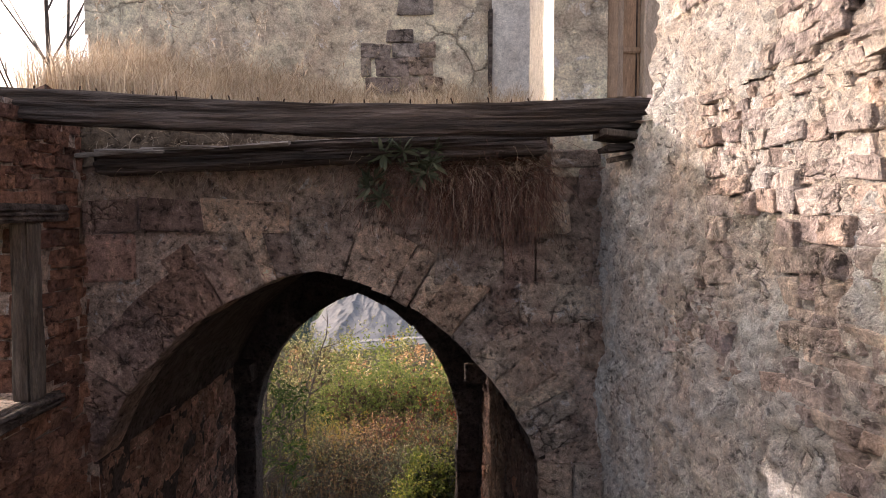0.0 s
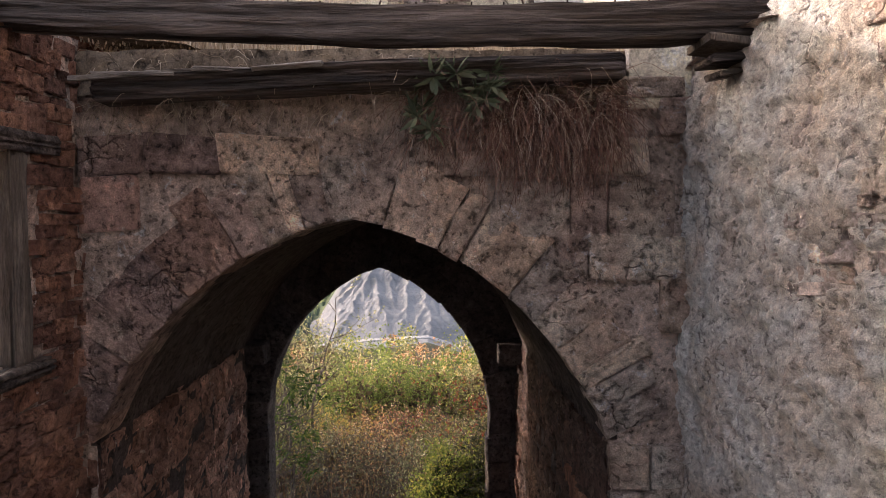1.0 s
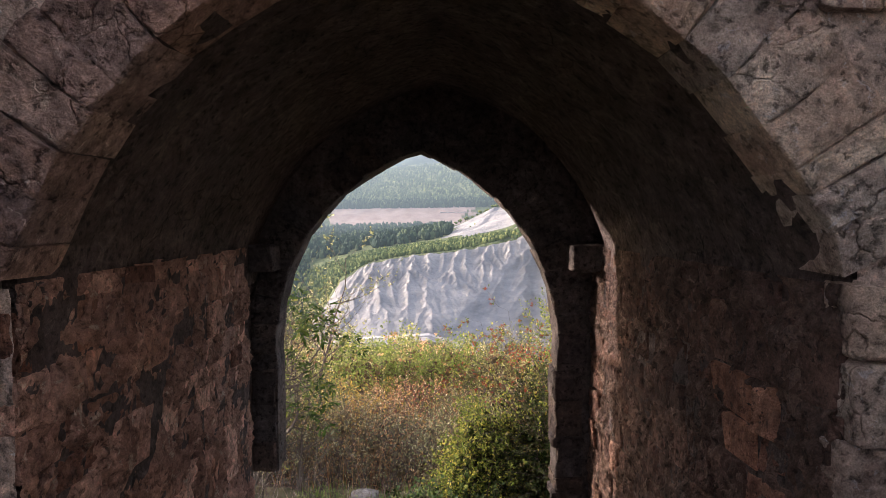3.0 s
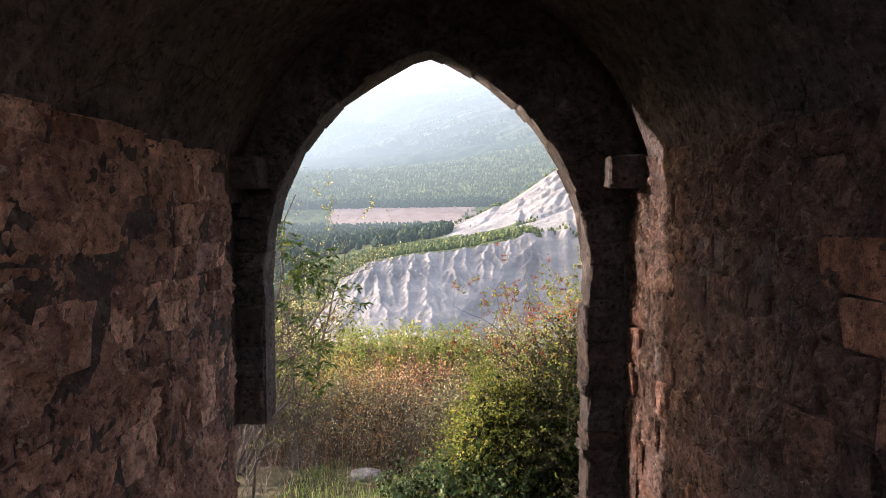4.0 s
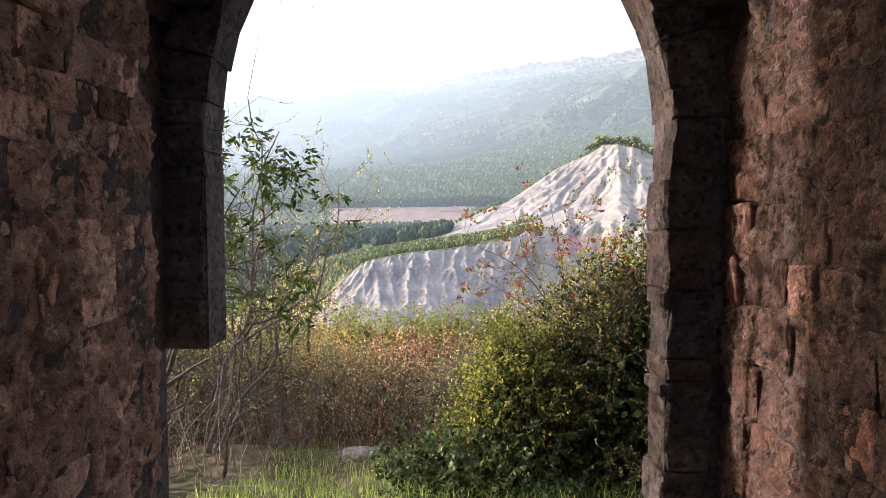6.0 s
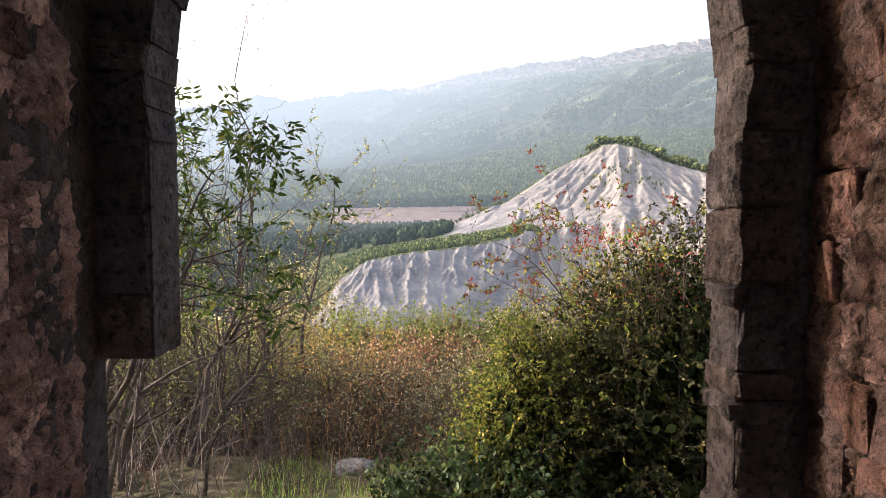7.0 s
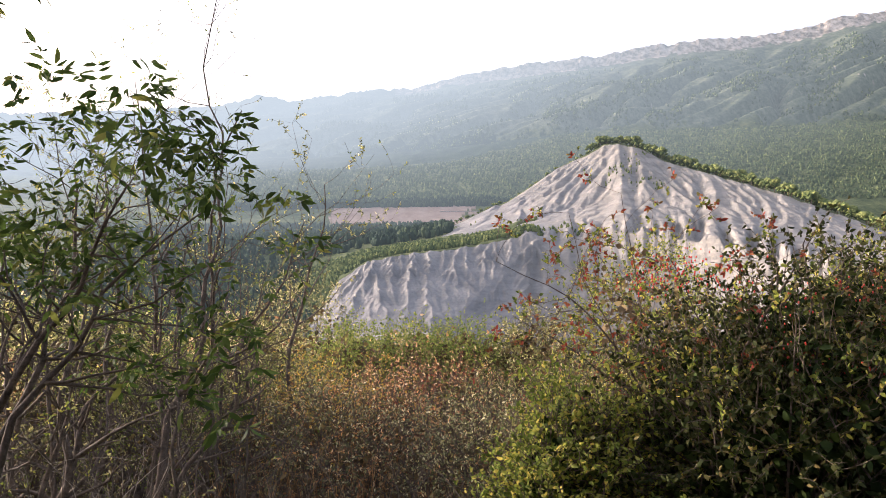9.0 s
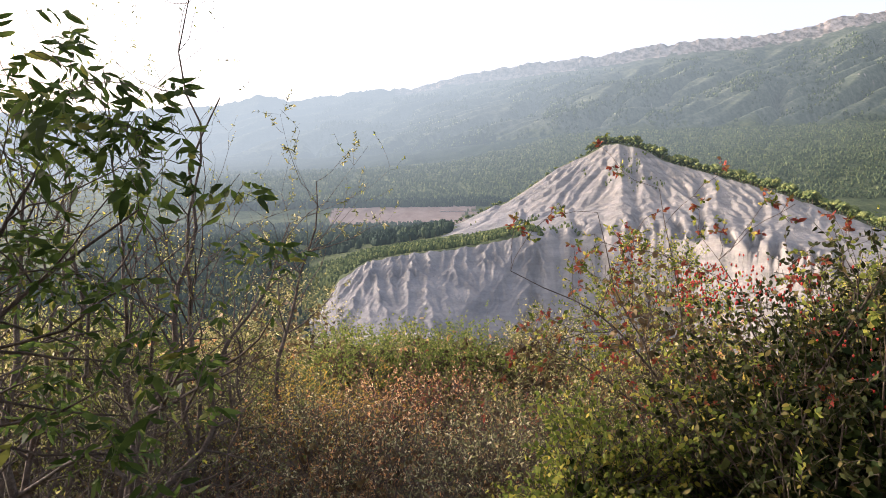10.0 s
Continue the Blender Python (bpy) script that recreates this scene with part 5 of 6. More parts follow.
def leaves_on(lines, per_line, size, rng, hang=0.2, tip=0.3):
    places, ways, sizes = [], [], []
    for line in lines:
        for _ in range(per_line):
            k = rng.uniform(tip, 1.0) * (len(line) - 1)
            i = min(int(k), len(line) - 2)
            p = line[i][0].lerp(line[i + 1][0], k - i)
            along = (line[i + 1][0] - line[i][0]).normalized()
            d = along * 0.5 + Vector([rng.gauss(0, 0.7) for _ in range(3)]) - Vector((0, 0, hang))
            places.append(tuple(p)), ways.append(tuple(d)), sizes.append(size * rng.uniform(0.6, 1.25))
    return places, ways, sizes


def pinnate_on(lines, per_line, size, rng, hang=0.4):
    """Feathered leaves: pairs of leaflets along a drooping stalk, and one at its end."""
    places, ways, sizes = [], [], []
    P, D, S = leaves_on(lines, per_line, size, rng, hang)
    for p, d, s in zip(P, D, S):
        p, d = Vector(p), Vector(d).normalized()
        side = d.cross(Vector((rng.gauss(0, 0.4), rng.gauss(0, 0.4), 1))).normalized()
        for k in range(3):
            q = p + d * s * (0.5 + 0.6 * k) - Vector((0, 0, 0.05 * s * k * k))
            for sg in (-1, 1):
                places.append(tuple(q)), ways.append(tuple(side * sg + d * 0.55 - Vector((0, 0, 0.35)))), sizes.append(s * rng.uniform(0.8, 1.1))
        places.append(tuple(p + d * s * 1.8 - Vector((0, 0, 0.2 * s)))), ways.append(tuple(d - Vector((0, 0, 0.4)))), sizes.append(s * 1.1)
    return places, ways, sizes


def join(arrays):
    vs, fs, base = [], [], 0
    for v, f in arrays:
        vs.extend([tuple(q) for q in np.asarray(v).tolist()])
        fs.extend([tuple(i + base for i in t) for t in (f if isinstance(f, list) else f.tolist())])
        base = len(vs)
    return vs, fs


def woody(name, label, category, stems, rng, leaf_mat, per_line, leaf_size, bark=None, leaf_shape=(0.5, 0.2), hang=0.2, sides=5, group="", leaf_levels=1, second=None, pinnate=False, **kw):
    """A shrub or small tree: stems is a list of (base, way, length, radius). Parts: stems, twigs and leaves."""
    thing = tagged(empty(name, stems[0][0]), label, category, group)
    inv = Vector(stems[0][0])
    trunks, twigs, ends = [], [], []
    for base, way, length, radius, *stem in stems:
        lv = grow(Vector(base), Vector(way), length, radius, rng, stem=stem[0] if stem else None, **kw)
        trunks += lv[0]
        for l in lv[1:]:
            twigs += l
        for l in lv[-leaf_levels:]:
            ends += l
    bark = bark or M_BARK
    for key, lines, n in [("trunk", [t], 7) for t in trunks] + [("twig_mass", twigs, 4)]:
        v, f = tube_arrays([[(p - inv, r) for p, r in line] for line in lines], n)
        tagged(array_ob(key, v, f, bark, thing, True), kind="stuff" if key == "twig_mass" else "")
    sets = [(leaf_mat, ends, per_line)] if not second else [(leaf_mat, ends[::2], per_line), (second, ends[1::2], per_line)]
    for mt, lines, n in sets:
        if n:
            P, D, S = (pinnate_on if pinnate else leaves_on)(lines, n, leaf_size, rng, hang)
            P = [tuple(Vector(p) - inv) for p in P]
            v, f = leaf_arrays(P, D, S, rng, leaf_shape)
            tagged(array_ob("foliage", v, f, mt, thing), kind="stuff")
    return thing


def dome_bush(name, label, category, centre, radii, rng, sprays, leaf_mat, leaf_size, base_z, bark=None, per_spray=12, reach=0.5, second=None, share=0.3, shape=(0.5, 0.28), group="", inner=0.55, heart=None):
    """A dense shrub: stems from the ground to sprays that fill an uneven dome, leaves along each spray."""
    thing = tagged(empty(name, (centre[0], centre[1], base_z)), label, category, group)
    o = Vector((centre[0], centre[1], base_z))
    c, r = Vector(centre), Vector(radii)
    seed = rng.uniform(0, 99)
    stems, lines = [], []
    for k in range(sprays):
        while True:
            q = Vector([rng.gauss(0, 1) for _ in range(3)]).normalized()
            if q.z > -0.75:
                break
        lump = 1 + 0.34 * noise.noise(q * 1.9 + Vector((seed, 0, 0))) + 0.16 * noise.noise(q * 5 + Vector((0, seed, 0)))
        k_in = inner + (1 - inner) * rng.random() ** 0.5
        p = c + Vector((q.x * r.x, q.y * r.y, q.z * r.z)) * lump * k_in
        p.z = max(p.z, base_z + 0.1)
        way = (q + Vector((rng.gauss(0, 0.5), rng.gauss(0, 0.5), 0.5 + rng.gauss(0, 0.3)))).normalized()
        line = branch_line(p, way, reach * rng.uniform(0.5, 1.3), 0.0045, rng, 0.35, -0.1, 5)
        lines.append(line)
        if k % 9 == 0:
            root = o + Vector((rng.gauss(0, r.x * 0.3), rng.gauss(0, r.y * 0.3), -0.1))
            size = (p - root).length
            midp = root.lerp(p, 0.5) + Vector((rng.gauss(0, 0.1), rng.gauss(0, 0.1), 0.05)) * size
            stems.append([(root, 0.016), (root.lerp(midp, 0.33) + Vector((rng.gauss(0, 0.035), rng.gauss(0, 0.035), 0)) * size, 0.014), (root.lerp(midp, 0.7) + Vector((rng.gauss(0, 0.035), rng.gauss(0, 0.035), 0)) * size, 0.012), (midp, 0.01), (midp.lerp(p, 0.5) + Vector((rng.gauss(0, 0.04), rng.gauss(0, 0.04), 0)) * size, 0.007), (p, 0.005)])
    v, f = tube_arrays([[(p - o, q) for p, q in line] for line in stems], 5)
    tagged(array_ob("stem_mass", v, f, bark or M_BARK, thing, True), kind="stuff")
    v, f = tube_arrays([[(p - o, q) for p, q in line] for line in lines], 3)
    tagged(array_ob("twig_mass", v, f, bark or M_BARK, thing, True), kind="stuff")
    # dark leaves inside put the bush's inner shade into colour and fill gaps
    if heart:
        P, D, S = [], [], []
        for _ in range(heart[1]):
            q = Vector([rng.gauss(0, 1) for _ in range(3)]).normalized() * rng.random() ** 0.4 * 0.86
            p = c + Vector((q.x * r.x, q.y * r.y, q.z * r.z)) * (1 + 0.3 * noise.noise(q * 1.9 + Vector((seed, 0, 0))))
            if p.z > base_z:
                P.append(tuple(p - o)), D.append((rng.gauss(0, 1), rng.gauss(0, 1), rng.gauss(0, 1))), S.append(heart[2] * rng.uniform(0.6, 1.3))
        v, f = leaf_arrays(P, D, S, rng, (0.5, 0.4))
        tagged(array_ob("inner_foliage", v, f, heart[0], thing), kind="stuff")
    cut = int(len(lines) * (1 - share)) if second else len(lines)
    rng.shuffle(lines)
    for mt, some in ((leaf_mat, lines[:cut]), (second, lines[cut:])):
        if mt and some and per_spray:
            P, D, S = leaves_on(some, per_spray, leaf_size, rng, 0.1, 0.05)
            P = [tuple(Vector(p) - o) for p in P]
            v, f = leaf_arrays(P, D, S, rng, shape)
            tagged(array_ob("foliage", v, f, mt, thing), kind="stuff")
    return thing


def ground_z(x, y):
    d = max(y - OY, 0.4)
    z, _, _ = land_height(np.array([[(x - OX) / d]]), np.array([[d]]))
    return float(z[0, 0])


rv = random.Random(77)
gz = ground_z
# a small tree with feathered leaves that reaches in beside the doorway
def stem(base, top, bow, radius):
    g = (base[0], base[1], ground_z(*base) - 0.1)
    return (g, (0, 0, 1), (Vector(top) - Vector(g)).length, radius, bowed(g, top, bow, radius, rv))


ELDER = dict(leaf_shape=(0.5, 0.17), hang=0.35, pinnate=True, spread=1.1, bend=0.42, rise=0.1)
woody("elder_tree", "crooked small elder tree with large fresh green leaves", "tree",
      [stem((-4.1, 9.75), (-3.05, 10.7, 2.4), (-0.1, 0.1, 0.1), 0.04), stem((-4.0, 9.85), (-2.8, 10.9, 2.3), (-0.1, -0.1, 0.3), 0.034), stem((-4.2, 10.2), (-3.5, 11.3, 2.4), (0.0, 0.0, 0.1), 0.038)],
      rv, M_ELDERLEAF, 2, 0.078, forks=(13, 6), shrink=0.28, first=0.6, second=M_ELDERLEAF, **ELDER)
# unseen second tree, added to keep low sun off the right passage wall
woody("elder_tree", "unseen dense elder tree added beside the gate wall to shade the passage", "tree", [stem((-4.9, 10.1), (-4.65, 10.25, 4.4), (0.0, 0, 0), 0.06), stem((-5.2, 10.6), (-5.1, 10.6, 4.6), (-0.1, 0, 0), 0.06)],
      rv, M_ELDERLEAF, 5, 0.09, forks=(14, 8), shrink=0.32, first=0.4, **ELDER)
# slender saplings, crooked and oblique: foot, tip, swing, thickness, boughs
SAPLINGS = [
    ((-4.75, 14.1), (-3.9, 15.2, 3.6), (0.1, 0, 0), 0.04, (11, 6)), ((-4.42, 15.9), (-4.35, 15.9, 5.3), (-0.12, 0, 0), 0.026, (14, 6)), ((-4.8, 16.0), (-4.7, 16.2, 2.4), (0.15, 0, 0), 0.045, (11, 6)),
    ((-4.7, 14.2), (-3.1, 15.2, 2.2), (0.05, 0, -0.2), 0.032, (12, 5)), ((-5.2, 13.2), (-5.0, 13.4, 2.8), (0.1, 0, 0), 0.04, (10, 6)), ((-5.3, 13.4), (-4.1, 13.9, 2.3), (-0.15, 0, 0.1), 0.03, (10, 6)), ((-4.1, 13.0), (-3.9, 13.2, 1.4), (0.12, 0, 0), 0.022, (9, 5)),
    ((-5.9, 15.0), (-5.6, 15.2, 3.0), (0.2, 0, 0), 0.04, (11, 6)), ((-6.4, 14.2), (-5.3, 14.6, 2.9), (-0.1, 0, 0.1), 0.035, (11, 6)), ((-5.6, 16.8), (-5.2, 17, 2.2), (-0.1, 0, 0), 0.035, (11, 6)), ((-4.3, 17.0), (-4.6, 17.0, 1.5), (0.1, 0, 0), 0.028, (10, 5)),
    ((-6.9, 16.2), (-6.6, 16.4, 2.8), (0.15, 0, 0), 0.035, (11, 6)), ((-3.9, 15.2), (-3.6, 15.4, 1.3), (-0.1, 0, 0), 0.02, (9, 5)), ((-4.9, 12.3), (-4.2, 12.6, 1.6), (-0.1, 0, 0.1), 0.026, (9, 6)), ((-7.4, 17.6), (-7.2, 17.8, 2.4), (0.1, 0, 0), 0.035, (11, 6)), ((-5.0, 18.6), (-4.9, 18.6, 1.4), (0.1, 0, 0), 0.03, (11, 6)),
    ((-5.1, 15.0), (-4.9, 15.2, 2.0), (0.1, 0, 0), 0.03, (12, 6)), ((-5.6, 14.0), (-5.9, 14.2, 2.1), (0.1, 0, 0), 0.03, (12, 6)), ((-6.3, 17.0), (-5.9, 17.2, 1.8), (0.1, 0, 0), 0.03, (12, 6)), ((-4.5, 14.9), (-4.5, 15.0, 1.5), (-0.1, 0, 0), 0.024, (11, 6)), ((-8.0, 16.4), (-7.6, 16.6, 2.2), (0.1, 0, 0), 0.035, (12, 6)), ((-5.0, 16.9), (-4.1, 17.2, 1.5), (0, 0, 0.1), 0.026, (11, 6)), ((-7.0, 15.0), (-6.8, 15.0, 1.6), (0.1, 0, 0), 0.03, (12, 6)),
    ((-5.2, 15.6), (-5.4, 15.8, 4.2), (0.1, 0, 0), 0.03, (14, 6)),
    ((-6.0, 12.6), (-5.2, 13.0, 2.2), (-0.1, 0, 0.1), 0.035, (10, 6)), ((-5.5, 11.9), (-4.7, 12.4, 1.7), (0.0, 0, 0.15), 0.03, (9, 6)),
]
for foot, tip, swing, r, fk in SAPLINGS:
    woody("sapling", "slender half-bare sapling with small yellowing leaves", "sapling", [stem(foot, tip, swing, r * 1.3)], rv, M_OLIVELEAF, 6, 0.042, group="saplings on the slope",
          forks=fk, shrink=0.32, spread=0.85, bend=0.36, rise=0.2, first=0.2, second=M_BUSHLEAF, bark=M_BARK)
woody("sapling", "tall bent sapling with a thin airy crown", "sapling", [stem((-4.15, 18.4), (-3.35, 18.5, 2.9), (-0.22, 0, 0), 0.055)], rv, M_OLIVELEAF, 11, 0.065, group="saplings on the slope",
      forks=(13, 6), shrink=0.25, spread=0.9, bend=0.32, rise=0.2, first=0.55, bark=M_BARK)
x, y = -4.1, 17.6
woody("dead_shrub", "low bleached dead shrub with crooked bare twigs", "shrub", [((x, y, ground_z(x, y) + 0.1), (-0.6, -0.2, 0.7), 0.8, 0.014), ((x + 0.1, y, ground_z(x, y) + 0.1), (0.5, -0.3, 0.5), 0.9, 0.014)], rv, M_RUSSET, 0, 0.03, forks=(6, 4), shrink=0.5, spread=1.0, bend=0.5, rise=0.0, bark=M_PALEBARK)
# bare twigs standing thick between the shrubs
for n, bark, lab in ((600, M_BARK, "thicket of thin dark bare twigs"), (150, M_PALEBARK, "thicket of thin grey bare twigs")):
    lines = []
    for k in range(n):
        x, y = rv.uniform(-7.5, 0.6), rv.uniform(12.4, 19.0)
        if x > -3.2 and y < 14.6:
            continue
        h = rv.uniform(0.6, 1.5) if x > -3.6 else rv.uniform(0.8, 2.4)
        main = branch_line((x, y, ground_z(x, y) - 0.05), (rv.gauss(0, 0.5), rv.gauss(0, 0.4), 1), h, 0.008, rv, 0.5, 0.1, 6)
        lines.append(main)
        for j in range(3):
            p, q = main[rv.randint(2, 6)]
            lines.append(branch_line(p, (rv.gauss(0, 0.9), rv.gauss(0, 0.9), 0.6), h * rv.uniform(0.25, 0.5), q * 0.7, rv, 0.35, 0.1, 4))
    v, f = tube_arrays(lines, 3)
    tagged(array_ob("bare_twigs", v, f, bark), lab + " on the slope", "twigs", kind="stuff")
# bare tree behind the upper storey
woody("bare_tree", "thin leafless tree standing behind the ruin", "tree", [((-6.3, 10.2, -0.6), (0.0, 0, 1), 10.4, 0.12), ((-6.3, 10.3, -0.6), (0.025, 0, 1), 9.8, 0.1)], rv, M_OLIVELEAF, 0, 0.05, forks=(7, 4), shrink=0.2, spread=0.6, bend=0.04, rise=0.1, first=0.6)

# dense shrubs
# one bush's sunlit left and dark right, put into two leaf colours
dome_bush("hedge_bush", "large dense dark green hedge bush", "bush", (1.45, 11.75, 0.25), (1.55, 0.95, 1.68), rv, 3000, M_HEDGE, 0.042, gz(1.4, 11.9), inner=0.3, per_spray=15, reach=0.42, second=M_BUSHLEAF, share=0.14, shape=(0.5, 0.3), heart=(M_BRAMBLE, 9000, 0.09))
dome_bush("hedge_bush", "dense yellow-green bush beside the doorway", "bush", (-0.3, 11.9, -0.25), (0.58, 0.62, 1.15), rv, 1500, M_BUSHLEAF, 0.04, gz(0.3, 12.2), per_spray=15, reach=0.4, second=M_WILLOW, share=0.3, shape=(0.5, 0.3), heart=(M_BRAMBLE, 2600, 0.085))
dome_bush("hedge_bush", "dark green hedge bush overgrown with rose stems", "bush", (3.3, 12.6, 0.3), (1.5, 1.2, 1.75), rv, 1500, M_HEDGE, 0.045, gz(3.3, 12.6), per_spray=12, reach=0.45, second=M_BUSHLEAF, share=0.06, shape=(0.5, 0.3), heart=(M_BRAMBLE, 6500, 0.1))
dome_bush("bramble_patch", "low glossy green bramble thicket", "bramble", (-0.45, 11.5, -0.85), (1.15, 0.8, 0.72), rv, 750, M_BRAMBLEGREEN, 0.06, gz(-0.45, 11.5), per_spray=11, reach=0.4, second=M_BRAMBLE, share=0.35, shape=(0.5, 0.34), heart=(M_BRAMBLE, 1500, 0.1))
# rose with red leaves and hips, arching out of the bush
def cane(x, y, top, bow, radius):
    g = (x, y, gz(x, y))
    return (g, (0, 0, 1), (Vector(top) - Vector(g)).length, radius, bowed(g, top, bow, radius, rv, 15, 0.03))


rose_stems = [cane(0.5, 12.0, (-0.85, 11.9, 1.95), (0.35, 0, 0.5), 0.016), cane(0.55, 11.9, (-0.8, 11.8, 1.55), (0.4, 0, 0.35), 0.015), cane(0.3, 12.1, (-0.35, 12.0, 2.25), (0.2, 0, 0.1), 0.013), cane(0.4, 12.2, (0.12, 12.1, 2.5), (0.1, 0, 0), 0.012), cane(0.9, 11.9, (0.3, 11.6, 2.0), (0.2, 0, 0.25), 0.014), cane(1.3, 11.8, (1.0, 11.5, 1.95), (0.1, 0, 0.2), 0.014), cane(1.6, 11.9, (1.9, 11.5, 1.9), (0, 0, 0.2), 0.014)]
rose = woody("wild_rose", "arching wild rose with red leaves and scarlet hips", "rose bush", rose_stems, rv, M_REDLEAF, 6, 0.034, leaf_shape=(0.5, 0.3), forks=(13, 6), shrink=0.17, spread=1.0, bend=0.38, rise=0.0, first=0.5, second=M_BUSHLEAF)
P, D, S = [], [], []
o = Vector(rose_stems[0][0])
for k in range(40):
    c = Vector((rv.uniform(0.1, 0.9), rv.gauss(11.75, 0.2), rv.uniform(1.78, 1.98))) if k < 24 else Vector((rv.uniform(0.9, 2.1), rv.gauss(11.3, 0.2), rv.uniform(1.2, 1.8)))
    for j in range(rv.randint(5, 14)):
        q = c + Vector((rv.gauss(0, 0.1), rv.gauss(0, 0.1), rv.gauss(0, 0.06)))
        P.append(q - o), S.append(rv.uniform(0.006, 0.009))
hips = bmesh.new()
bmesh.ops.create_icosphere(hips, subdivisions=1, radius=1.0)
HV, HF = np.array([v.co for v in hips.verts]), np.array([[v.index for v in fc.verts] for fc in hips.faces])
hips.free()
HV = HV * np.array([0.8, 0.8, 1.25])
V = (HV[None] * np.array(S)[:, None, None] + np.array([tuple(p) for p in P])[:, None]).reshape(-1, 3)
F = (HF[None] + (np.arange(len(P)) * len(HV))[:, None, None]).reshape(-1, 3)
tagged(array_ob("hip_mass", V, F, M_HIP, rose, True), kind="stuff")

THICKET = [((-3.6, 17.9), (0.9, 0.8, 1.25), M_YELLOWLEAF, M_OLIVELEAF, "bright yellow autumn shrub"), ((-2.5, 18.6), (1.1, 0.9, 1.25), M_RUSSET, M_YELLOWLEAF, "russet brown autumn shrub"), ((-1.5, 19.0), (1.2, 0.9, 1.25), M_RUSSET, M_REDLEAF, "rust red autumn shrub"),
           ((-0.3, 18.6), (1.1, 0.9, 1.1), M_OLIVELEAF, M_RUSSET, "dull olive shrub turning brown"), ((-3.0, 16.6), (1.1, 0.9, 0.95), M_GREYOLIVE, M_RUSSET, "brown twiggy autumn shrub"), ((-1.7, 16.2), (1.1, 0.9, 1.0), M_GREYOLIVE, M_RUSSET, "grey-green twiggy shrub"),
           ((-0.5, 15.6), (1.0, 0.8, 0.95), M_GREYOLIVE, M_OLIVELEAF, "olive green twiggy shrub"), ((-4.6, 17.4), (1.0, 0.9, 1.0), M_OLIVELEAF, M_RUSSET, "thin olive shrub on the slope"), ((0.9, 16.5), (1.2, 1.0, 1.2), M_OLIVELEAF, M_REDLEAF, "olive shrub with reddish leaves"),
           ((-5.7, 16.4), (0.9, 0.8, 1.15), M_OLIVELEAF, M_WILLOW, "wispy olive shrub"), ((-6.8, 17.6), (1.0, 0.9, 1.3), M_OLIVELEAF, M_WILLOW, "wispy olive shrub"), ((-7.9, 16.4), (1.0, 0.9, 1.3), M_OLIVELEAF, M_RUSSET, "wispy brown-green shrub"), ((-5.9, 19.4), (1.1, 0.9, 1.4), M_WILLOW, M_OLIVELEAF, "light green wispy shrub"),
           ((-7.3, 20.6), (1.2, 1.0, 1.5), M_OLIVELEAF, M_WILLOW, "wispy olive shrub"), ((-9.2, 19.0), (1.2, 1.0, 1.4), M_OLIVELEAF, M_WILLOW, "wispy olive shrub"), ((-5.1, 21.6), (1.1, 0.9, 1.5), M_WILLOW, M_OLIVELEAF, "light green wispy shrub")]
for (x, y), rad, a, b, lab in THICKET:
    g0 = gz(x, y)
    dome_bush("thicket_shrub", lab + " in a thicket", "shrub", (x, y, g0 + rad[2] * 0.74), (rad[0], rad[1], rad[2] * 1.0), rv, 700, a, 0.05, g0, per_spray=8, reach=0.55, second=b, share=0.3, shape=(0.5, 0.22), group="thicket shrubs", heart=(M_INNERLEAF, 320, 0.1))
BACKGROUND = [((-4.2, 27.5), 1.5, M_WILLOW), ((-2.4, 28.5), 1.6, M_WILLOW), ((-0.6, 27.5), 1.5, M_WILLOW), ((1.6, 27), 1.6, M_OLIVELEAF), ((-6.6, 24), 1.4, M_OLIVELEAF), ((-8.8, 22), 1.4, M_WILLOW), ((-10.5, 20), 1.3, M_OLIVELEAF), ((-7.6, 18), 1.1, M_OLIVELEAF), ((-12.5, 24), 1.5, M_WILLOW), ((4.5, 25), 2.2, M_BUSHLEAF), ((-7.0, 31), 2.4, M_OLIVELEAF), ((7.5, 20), 1.6, M_BUSHLEAF), ((5.0, 15.5), 1.05, M_BUSHLEAF)]
for (x, y), r, mt in BACKGROUND:
    g0 = gz(x, y)
    top = {M_WILLOW.name: 1.0}.get(mt.name, 1.1)
    dome_bush("scrub_tree", "leafy scrub tree on the lower slope", "tree", (x, y, g0 + (0.25 if x > -5 else 0.0) + r * 1.35 * top), (r, r, r * 1.3), rv, 950, mt, 0.085, g0, per_spray=10, reach=0.7, shape=(0.5, 0.26), group="scrub trees down the slope", inner=0.45, heart=(M_INNERLEAF, 900, 0.2))

